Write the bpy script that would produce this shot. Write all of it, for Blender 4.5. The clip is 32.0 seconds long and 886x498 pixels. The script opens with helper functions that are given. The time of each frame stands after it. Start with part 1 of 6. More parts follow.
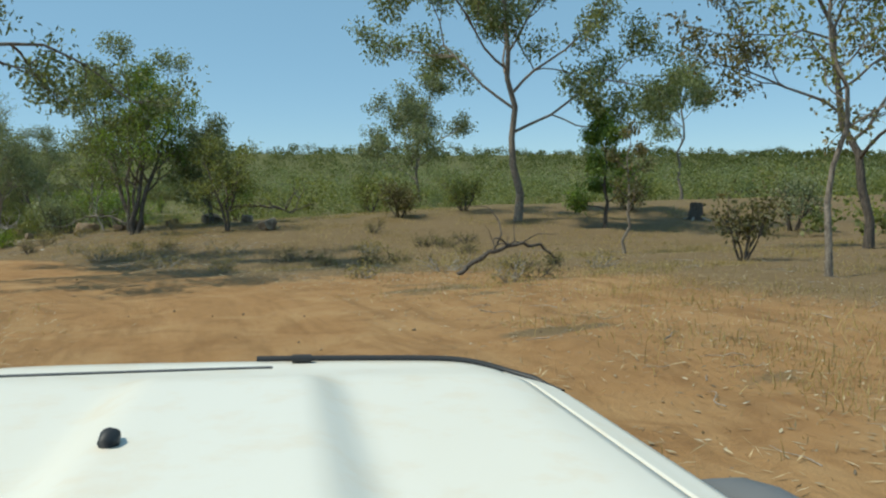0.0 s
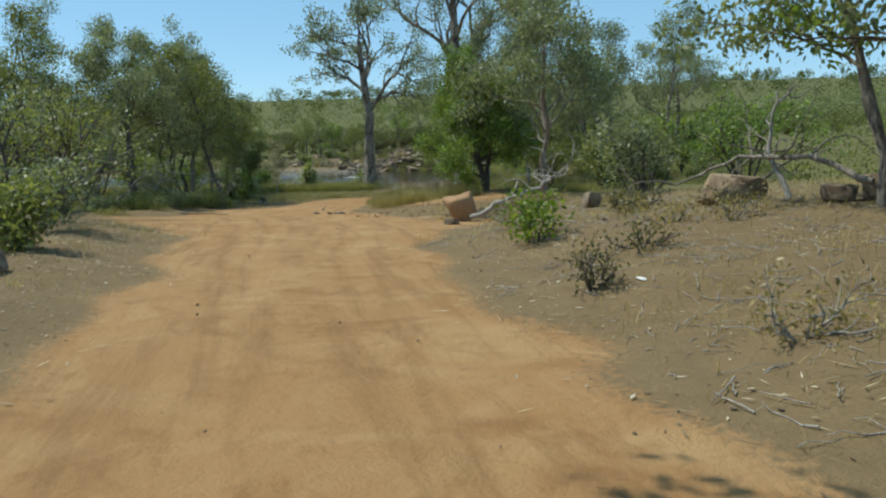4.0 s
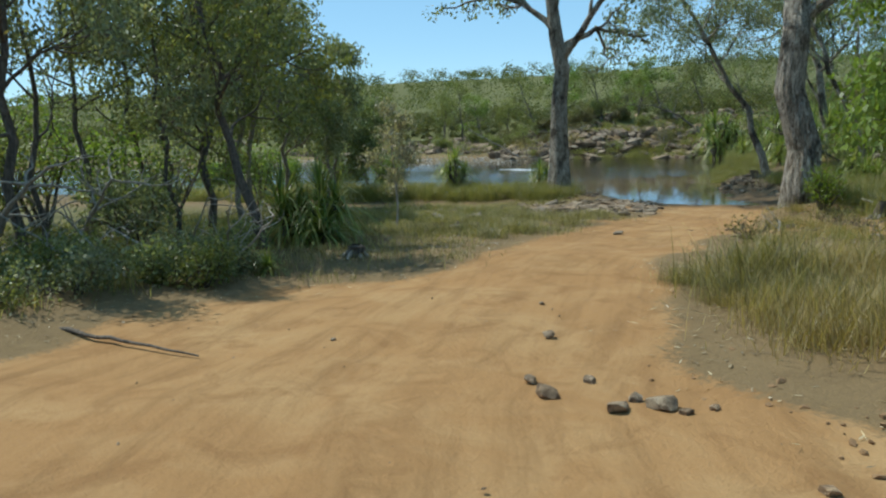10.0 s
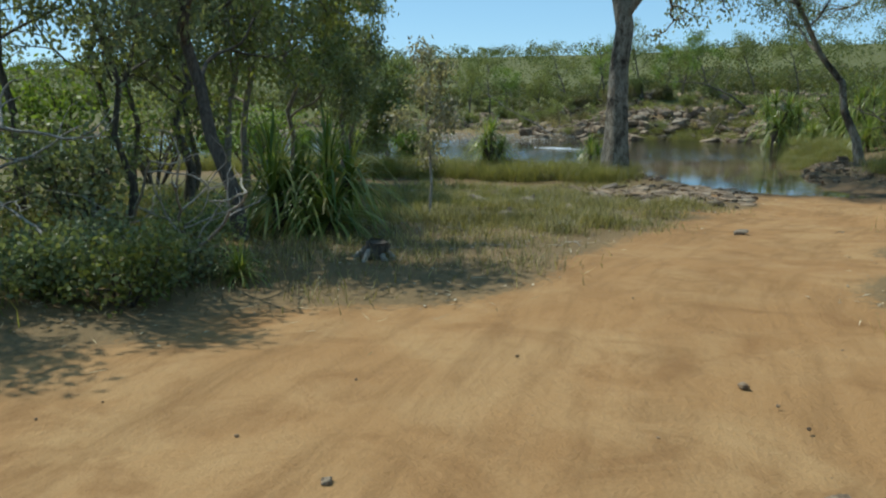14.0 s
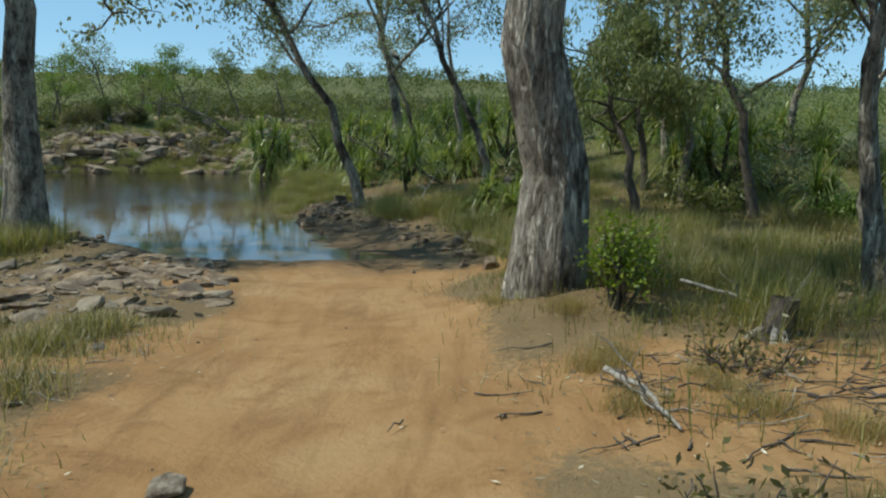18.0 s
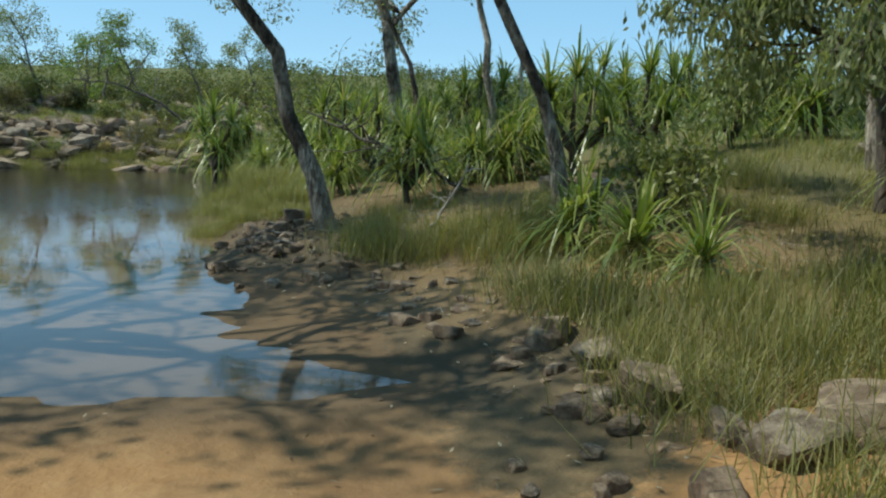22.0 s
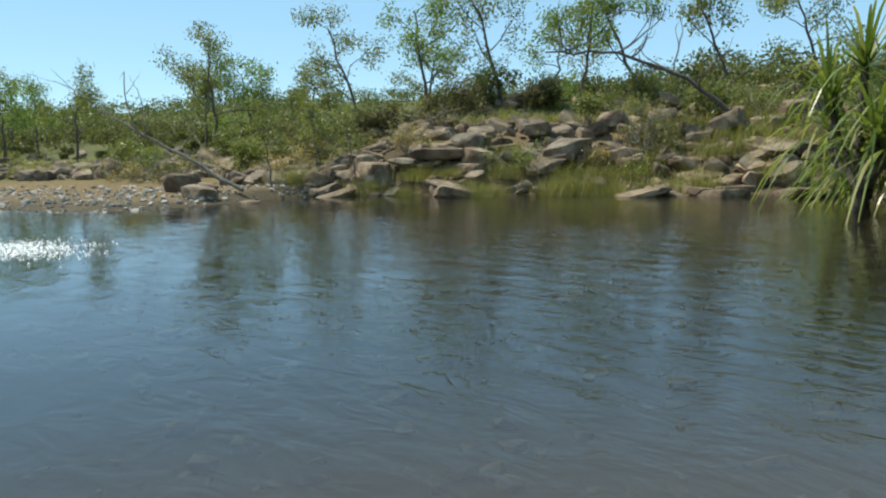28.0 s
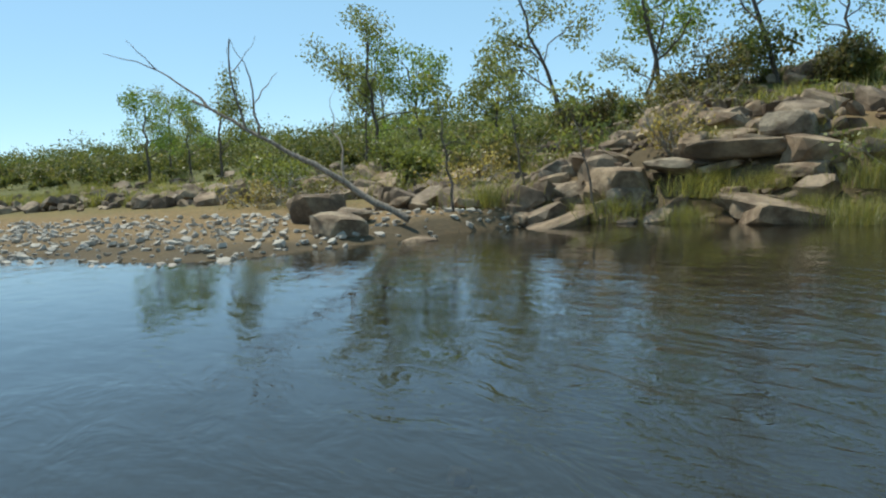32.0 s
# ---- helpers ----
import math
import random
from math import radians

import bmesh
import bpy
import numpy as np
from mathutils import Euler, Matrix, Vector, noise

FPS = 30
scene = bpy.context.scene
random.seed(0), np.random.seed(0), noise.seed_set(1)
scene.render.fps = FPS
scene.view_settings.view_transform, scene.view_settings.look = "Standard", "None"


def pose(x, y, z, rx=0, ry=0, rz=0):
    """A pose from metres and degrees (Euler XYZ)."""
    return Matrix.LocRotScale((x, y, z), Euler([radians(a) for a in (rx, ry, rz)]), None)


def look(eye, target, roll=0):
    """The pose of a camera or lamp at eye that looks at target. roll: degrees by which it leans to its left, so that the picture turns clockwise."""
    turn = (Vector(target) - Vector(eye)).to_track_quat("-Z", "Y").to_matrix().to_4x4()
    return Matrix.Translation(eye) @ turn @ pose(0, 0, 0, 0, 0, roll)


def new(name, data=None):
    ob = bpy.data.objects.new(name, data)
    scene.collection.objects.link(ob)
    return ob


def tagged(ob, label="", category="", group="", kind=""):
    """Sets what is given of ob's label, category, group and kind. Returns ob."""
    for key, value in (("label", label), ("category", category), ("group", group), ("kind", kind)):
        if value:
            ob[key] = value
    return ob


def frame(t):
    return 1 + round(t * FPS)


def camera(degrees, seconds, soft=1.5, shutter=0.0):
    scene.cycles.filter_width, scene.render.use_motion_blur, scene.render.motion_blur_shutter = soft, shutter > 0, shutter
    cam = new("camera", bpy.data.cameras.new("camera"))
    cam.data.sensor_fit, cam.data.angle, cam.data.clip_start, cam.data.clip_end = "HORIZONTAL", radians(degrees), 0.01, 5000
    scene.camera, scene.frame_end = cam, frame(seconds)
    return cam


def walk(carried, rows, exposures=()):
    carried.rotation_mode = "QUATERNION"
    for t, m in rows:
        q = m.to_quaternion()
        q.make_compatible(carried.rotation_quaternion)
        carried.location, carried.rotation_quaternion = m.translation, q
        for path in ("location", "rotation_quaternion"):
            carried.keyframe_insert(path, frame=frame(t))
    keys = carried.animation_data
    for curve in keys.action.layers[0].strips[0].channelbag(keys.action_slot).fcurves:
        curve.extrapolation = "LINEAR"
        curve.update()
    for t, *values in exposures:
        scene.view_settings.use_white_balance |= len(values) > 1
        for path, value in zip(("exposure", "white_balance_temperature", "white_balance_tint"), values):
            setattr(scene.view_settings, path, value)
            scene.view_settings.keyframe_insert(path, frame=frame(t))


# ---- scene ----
cam = camera(59.3, 32.0, soft=2.2)
PATH = [
    (0, (3.942, 7.237, -1.328), (3.779, 9.224, -1.485), -0.9),
    (0.5, (2.763, 10.14, -1.122), (2.543, 12.12, -1.306), -1.2),
    (1, (1.916, 13.298, -1.181), (1.544, 15.253, -1.38), -1.1),
    (1.5, (0.861, 16.814, -1.277), (0.256, 18.708, -1.499), -1.5),
    (2, (-1.147, 19.593, -1.407), (-1.936, 21.416, -1.642), -1.9),
    (2.5, (-3.226, 21.935, -1.483), (-4.174, 23.677, -1.735), -2.2),
    (3, (-5.352, 24.187, -1.618), (-6.446, 25.837, -1.899), -1.8),
    (3.5, (-7.324, 25.854, -1.712), (-8.545, 27.41, -2.009), -1.3),
    (4, (-9.482, 27.71, -1.84), (-10.825, 29.162, -2.136), -1.5),
    (4.5, (-11.535, 29.412, -1.898), (-12.95, 30.795, -2.191), -1.9),
    (6.5, (-19.445, 34.986, -2.019), (-20.855, 36.383, -2.266), -0.7),
    (7, (-21.3, 36.496, -2.02), (-22.716, 37.885, -2.277), -0.3),
    (7.5, (-22.792, 37.859, -2.18), (-24.229, 39.204, -2.533), -0.6),
    (8, (-24.321, 38.977, -2.263), (-25.792, 40.293, -2.585), -0.5),
    (8.5, (-25.601, 39.877, -2.309), (-27.104, 41.161, -2.609), -0.4),
    (9, (-26.514, 40.448, -2.347), (-28.047, 41.699, -2.643), -0.9),
    (9.5, (-27.188, 40.808, -2.407), (-28.742, 42.03, -2.711), -1.5),
    (10, (-27.746, 41.092, -2.46), (-29.311, 42.294, -2.785), -2.1),
    (10.5, (-28.36, 41.446, -2.537), (-29.937, 42.628, -2.879), -2.6),
    (11, (-28.952, 41.778, -2.593), (-30.539, 42.94, -2.953), -2.6),
    (11.5, (-29.531, 42.045, -2.659), (-31.124, 43.194, -3.037), -2.4),
    (12, (-30.11, 42.314, -2.737), (-31.701, 43.46, -3.131), -2.4),
    (12.5, (-30.601, 42.62, -2.787), (-32.184, 43.775, -3.186), -2.0),
    (13, (-30.988, 42.902, -2.823), (-32.562, 44.074, -3.208), -1.7),
    (13.5, (-31.036, 42.916, -2.86), (-32.605, 44.105, -3.209), 0.2),
    (14, (-31.759, 43.437, -2.947), (-33.339, 44.604, -3.324), -0.2),
    (14.5, (-32.476, 44.02, -2.944), (-33.963, 45.313, -3.289), 0.1),
    (15, (-33.29, 45.209, -2.963), (-34.646, 46.665, -3.168), 0.5),
    (15.5, (-33.916, 46.376, -3.053), (-35.122, 47.956, -3.273), -0.4),
    (17.5, (-35.274, 49.575, -2.913), (-35.944, 51.431, -3.24), 0.5),
    (18, (-35.803, 50.678, -2.957), (-36.41, 52.559, -3.265), 0.9),
    (18.5, (-36.423, 51.886, -3.061), (-37.001, 53.779, -3.351), 1.5),
    (19, (-36.886, 53.224, -3.162), (-37.475, 55.115, -3.439), 1.1),
    (19.5, (-37.29, 54.534, -3.292), (-37.894, 56.42, -3.571), 0.9),
    (20, (-37.665, 55.409, -3.3), (-38.269, 57.292, -3.599), 0.9),
    (20.5, (-38.088, 56.19, -3.419), (-38.683, 58.075, -3.721), 0.9),
    (21, (-38.423, 57.347, -3.48), (-39.02, 59.234, -3.772), 1.1),
    (21.5, (-38.884, 58.654, -3.538), (-39.477, 60.543, -3.819), 1.7),
    (22, (-39.338, 59.865, -3.578), (-39.938, 61.749, -3.879), 1.8),
    (22.5, (-40.232, 61.315, -3.721), (-40.85, 63.192, -4.033), 3.0),
    (23, (-40.851, 62.463, -3.793), (-41.562, 64.302, -4.125), 2.8),
    (23.5, (-41.608, 63.583, -3.934), (-42.431, 65.376, -4.26), 2.8),
    (24, (-42.5, 64.821, -4.043), (-43.44, 66.556, -4.366), 2.1),
    (24.5, (-43.453, 65.866, -4.173), (-44.497, 67.543, -4.491), 1.6),
    (25, (-44.441, 66.847, -4.262), (-45.585, 68.455, -4.584), 0.7),
    (25.5, (-45.534, 67.849, -4.419), (-46.765, 69.394, -4.736), -0.5),
    (27.5, (-50.551, 71.23, -4.412), (-51.993, 72.596, -4.655), -0.5),
    (28, (-51.629, 71.836, -4.448), (-53.123, 73.141, -4.702), -1.4),
    (28.5, (-52.718, 72.327, -4.448), (-54.253, 73.581, -4.709), -2.2),
    (29, (-53.723, 72.872, -4.509), (-55.305, 74.067, -4.768), -3.1),
    (29.5, (-54.715, 73.452, -4.564), (-56.331, 74.603, -4.812), -3.4),
    (30, (-55.658, 73.983, -4.604), (-57.301, 75.098, -4.844), -3.6),
    (30.5, (-56.609, 74.501, -4.645), (-58.275, 75.585, -4.871), -3.7),
    (31, (-57.467, 74.925, -4.649), (-59.154, 75.977, -4.866), -3.8),
    (31.5, (-58.339, 75.333, -4.698), (-60.054, 76.344, -4.898), -3.5),
    (32, (-59.247, 75.733, -4.679), (-60.986, 76.7, -4.874), -3.3),
]
EXPOSURES = [(0.0, 0.0, 6850, 1), (2.0, 0.0, 6700, 1), (4.0, 0.2, 6500, 1), (9.0, 0.3, 6400, 0), (13.0, 0.2, 6400, 1), (18.0, 0.15, 6450, 0), (22.0, 0.35, 6500, 0), (23.0, 0.65, 6550, 1), (24.0, 0.85, 6700, 1), (25.5, 0.7, 6800, 2), (28.0, 0.5, 7000, 3), (32.0, 0.45, 7000, 3)]
walk(cam, [(t, look(eye, target, roll)) for t, eye, target, roll in PATH], EXPOSURES)

# ---- light ----
SUN_AZ, SUN_EL = math.atan2(-0.94, -0.34), radians(58)
world = bpy.data.worlds.new("sky")
scene.world = world
world.use_nodes = True
wn = world.node_tree.nodes
sky = wn.new("ShaderNodeTexSky")
sky.sky_type, sky.sun_disc, sky.sun_elevation, sky.sun_rotation = "NISHITA", False, SUN_EL, SUN_AZ
sky.air_density, sky.dust_density, sky.ozone_density, sky.altitude = 0.9, 0.0, 2.2, 2200
wn["Background"].inputs["Strength"].default_value = 0.14
haze = wn.new("ShaderNodeMix")
haze.data_type = "RGBA"
haze.inputs[0].default_value, haze.inputs[7].default_value = 0.6, (1.75, 3.45, 5.1, 1)
world.node_tree.links.new(sky.outputs[0], haze.inputs[6])
world.node_tree.links.new(haze.outputs[2], wn["Background"].inputs["Color"])
sun_data = bpy.data.lights.new("sun", "SUN")
sun_data.energy, sun_data.angle, sun_data.color = 3.7, radians(0.55), (1.0, 0.96, 0.88)
sun = new("sun", sun_data)
sun.matrix_world = look((0, 0, 60), (-60 * math.sin(SUN_AZ) * math.cos(SUN_EL), -60 * math.cos(SUN_AZ) * math.cos(SUN_EL), 60 - 60 * math.sin(SUN_EL)))


# ---- materials ----
def material(name):
    m = bpy.data.materials.new(name)
    m.use_nodes = True
    return m, m.node_tree.nodes, m.node_tree.links, m.node_tree.nodes["Principled BSDF"]


def ramp(nodes, links, source, *stops):
    n = nodes.new("ShaderNodeValToRGB")
    e = n.color_ramp.elements
    while len(e) < len(stops):
        e.new(0.5)
    for el, (at, col) in zip(e, stops):
        el.position, el.color = at, (*col, 1)
    links.new(source, n.inputs[0])
    return n.outputs[0]


def noise_tex(nodes, links, scale, detail=5, rough=0.6, vector=None, distort=0.0):
    n = nodes.new("ShaderNodeTexNoise")
    n.inputs["Scale"].default_value, n.inputs["Detail"].default_value = scale, detail
    n.inputs["Roughness"].default_value, n.inputs["Distortion"].default_value = rough, distort
    if vector is not None:
        links.new(vector, n.inputs["Vector"])
    return n.outputs["Fac"]


def mix(nodes, links, fac, a, b, kind="MIX"):
    n = nodes.new("ShaderNodeMix")
    n.data_type, n.blend_type = "RGBA", kind
    for slot, v in ((0, fac), (6, a), (7, b)):
        if isinstance(v, (int, float)):
            n.inputs[slot].default_value = v
        elif isinstance(v, tuple):
            n.inputs[slot].default_value = (*v, 1)
        else:
            links.new(v, n.inputs[slot])
    return n.outputs[2]


def bump(nodes, links, bsdf, height, strength=0.5, distance=0.05):
    n = nodes.new("ShaderNodeBump")
    n.inputs["Strength"].default_value, n.inputs["Distance"].default_value = strength, distance
    links.new(height, n.inputs["Height"])
    links.new(n.outputs[0], bsdf.inputs["Normal"])


def place_vector(nodes, links, stretch=(1, 1, 1), source="Object"):
    c = nodes.new("ShaderNodeTexCoord")
    m = nodes.new("ShaderNodeMapping")
    m.inputs["Scale"].default_value = stretch
    links.new(c.outputs[source], m.inputs[0])
    return m.outputs[0]


def leaf_material(name, dark, light, dry=(0.22, 0.17, 0.08), dry_share=0.06, through_light=0.42, gloss=0.45):
    m, n, l, b = material(name)
    geo = n.new("ShaderNodeNewGeometry")
    col = ramp(n, l, geo.outputs["Random Per Island"], (0, dark), (0.55, tuple((p + q) / 2 for p, q in zip(dark, light))), (1 - dry_share, light), (1, dry))
    patch = noise_tex(n, l, 0.9, 2, vector=place_vector(n, l))
    col = mix(n, l, 0.55, col, ramp(n, l, patch, (0.3, (0.62, 0.66, 0.6)), (0.7, (1.25, 1.2, 1.05))), "MULTIPLY")
    l.new(col, b.inputs["Base Color"])
    b.inputs["Roughness"].default_value = gloss
    b.inputs["Specular IOR Level"].default_value = 0.35
    t = n.new("ShaderNodeBsdfTranslucent")
    l.new(mix(n, l, 1.0, col, (1.2, 1.25, 0.6), "MULTIPLY"), t.inputs[0])
    s = n.new("ShaderNodeMixShader")
    s.inputs[0].default_value = through_light
    l.new(b.outputs[0], s.inputs[1])
    l.new(t.outputs[0], s.inputs[2])
    l.new(s.outputs[0], n["Material Output"].inputs[0])
    return m


GUM_LEAF = leaf_material("gum_leaf", (0.12, 0.145, 0.07), (0.31, 0.335, 0.17), dry_share=0.03)
GREY_LEAF = leaf_material("grey_leaf", (0.13, 0.15, 0.095), (0.34, 0.36, 0.24), dry_share=0.05)
GREEN_LEAF = leaf_material("green_leaf", (0.1, 0.15, 0.035), (0.27, 0.36, 0.09), dry_share=0.02)
BRIGHT_LEAF = leaf_material("bright_leaf", (0.10, 0.16, 0.02), (0.27, 0.33, 0.05), dry_share=0.02)
OLIVE_LEAF = leaf_material("olive_leaf", (0.12, 0.14, 0.05), (0.3, 0.31, 0.12), dry_share=0.05)
BROWN_LEAF = leaf_material("withered_leaf", (0.09, 0.08, 0.04), (0.2, 0.19, 0.09), dry=(0.28, 0.2, 0.12), dry_share=0.35)
WOODLAND = leaf_material("woodland_leaf", (0.06, 0.078, 0.026), (0.18, 0.19, 0.062), dry_share=0.03)
PALE_LEAF = leaf_material("pale_leaf", (0.2, 0.18, 0.15), (0.5, 0.45, 0.38), dry_share=0.1)
SLOPE_LEAF = leaf_material("slope_leaf", (0.065, 0.078, 0.03), (0.185, 0.18, 0.075), dry=(0.26, 0.2, 0.11), dry_share=0.12)
PANDANUS = leaf_material("pandanus_leaf", (0.09, 0.14, 0.03), (0.34, 0.38, 0.12), dry=(0.4, 0.34, 0.2), dry_share=0.22, gloss=0.32)
GRASS_DRY = leaf_material("dry_grass", (0.2, 0.15, 0.065), (0.48, 0.37, 0.18), dry=(0.5, 0.4, 0.22), dry_share=0.2)
GRASS_GREEN = leaf_material("green_grass", (0.12, 0.125, 0.042), (0.32, 0.3, 0.12), dry=(0.4, 0.32, 0.15), dry_share=0.2)
GRASS_OLIVE = leaf_material("olive_grass", (0.1, 0.095, 0.04), (0.34, 0.295, 0.14), dry=(0.48, 0.39, 0.23), dry_share=0.25)
STRAW = leaf_material("straw", (0.2, 0.15, 0.08), (0.58, 0.47, 0.3), dry=(0.65, 0.58, 0.45), dry_share=0.2, through_light=0.1)
LITTER = leaf_material("leaf_litter", (0.14, 0.1, 0.06), (0.48, 0.39, 0.26), dry=(0.6, 0.55, 0.46), dry_share=0.12, through_light=0.05)


def bark_material(name, pale, mid, dark, scale=1.0, deep=0.6, patch=1.1, cut=(0.33, 0.45, 0.62)):
    m, n, l, b = material(name)
    v = place_vector(n, l, (5 * scale, 5 * scale, patch * scale))
    strip = noise_tex(n, l, 3.0, 8, 0.65, v, 0.6)
    spot = noise_tex(n, l, 1.3, 3, 0.6, place_vector(n, l, (1.6, 1.6, 0.8)))
    col = mix(n, l, spot, ramp(n, l, strip, (cut[0], dark), (cut[1], mid), (cut[2], pale)), ramp(n, l, strip, (cut[0] - 0.03, dark), (cut[1] + 0.08, mid), (cut[2] + 0.16, pale)))
    l.new(col, b.inputs["Base Color"])
    b.inputs["Roughness"].default_value = 0.9
    bump(n, l, b, strip, deep, 0.04)
    return m


def paper_material(name, tone):
    m, n, l, b = material(name)
    mottle = noise_tex(n, l, 3.4, 9, 0.72, place_vector(n, l, (1.5, 1.5, 0.6)), 0.5)
    large = noise_tex(n, l, 1.3, 4, 0.62, place_vector(n, l, (1, 1, 0.7)), 0.3)
    crack = noise_tex(n, l, 4.2, 10, 0.72, place_vector(n, l, (5, 5, 1.1)), 1.2)
    pale = ramp(n, l, mottle, (0.34, (0.2, 0.165, 0.135)), (0.44, (0.5, 0.445, 0.38)), (0.57, (0.72, 0.665, 0.59)))
    dull = ramp(n, l, mottle, (0.4, (0.05, 0.04, 0.033)), (0.53, (0.15, 0.118, 0.09)), (0.7, (0.36, 0.3, 0.245)))
    col = mix(n, l, ramp(n, l, large, (0.5, (0, 0, 0)), (0.6, (1, 1, 1))), pale, dull)
    line = ramp(n, l, crack, (0.38, (0.1, 0.08, 0.065)), (0.46, (0.7, 0.66, 0.62)), (0.56, (1, 1, 1)))
    l.new(mix(n, l, 1.0, mix(n, l, 0.85, col, line, "MULTIPLY"), tone, "MULTIPLY"), b.inputs["Base Color"])
    b.inputs["Roughness"].default_value = 0.92
    bump(n, l, b, mix(n, l, 0.35, line, mottle), 1.0, 0.14)
    return m


BARK_PAPER = paper_material("paper_bark", (0.92, 0.88, 0.82))
BARK_WHITE = paper_material("white_paper_bark", (1.0, 0.98, 0.95))
BARK_GUM = bark_material("gum_bark", (0.36, 0.31, 0.26), (0.2, 0.165, 0.13), (0.07, 0.055, 0.045), 1.5)
BARK_DARK = bark_material("dark_bark", (0.17, 0.14, 0.115), (0.09, 0.072, 0.058), (0.03, 0.025, 0.02), 1.5)
BARK_DEAD = bark_material("dead_wood", (0.5, 0.46, 0.41), (0.32, 0.285, 0.245), (0.12, 0.1, 0.085), 2.5)


def rock_material():
    m, n, l, b = material("sandstone")
    info = n.new("ShaderNodeObjectInfo")
    shift = n.new("ShaderNodeVectorMath")
    c = n.new("ShaderNodeTexCoord")
    l.new(c.outputs["Object"], shift.inputs[0])
    l.new(info.outputs["Location"], shift.inputs[1])
    big = noise_tex(n, l, 1.5, 6, 0.65, shift.outputs[0])
    fine = noise_tex(n, l, 9, 8, 0.7, shift.outputs[0])
    tone = ramp(n, l, info.outputs["Random"], (0, (0.24, 0.18, 0.125)), (0.35, (0.34, 0.26, 0.185)), (0.7, (0.31, 0.265, 0.21)), (1, (0.43, 0.32, 0.215)))
    col = mix(n, l, ramp(n, l, big, (0.42, (0, 0, 0)), (0.6, (1, 1, 1))), mix(n, l, 1.0, tone, (0.42, 0.37, 0.34), "MULTIPLY"), tone)
    col = mix(n, l, 0.6, col, ramp(n, l, fine, (0.3, (0.5, 0.48, 0.46)), (0.65, (1.2, 1.18, 1.12))), "MULTIPLY")
    geo = n.new("ShaderNodeNewGeometry")
    col = mix(n, l, 0.9, col, ramp(n, l, geo.outputs["Random Per Island"], (0, (0.55, 0.52, 0.5)), (0.5, (0.9, 0.88, 0.85)), (1, (1.2, 1.12, 1.0))), "MULTIPLY")
    l.new(col, b.inputs["Base Color"])
    b.inputs["Roughness"].default_value = 0.88
    bump(n, l, b, fine, 0.6, 0.05)
    return m


ROCK = rock_material()


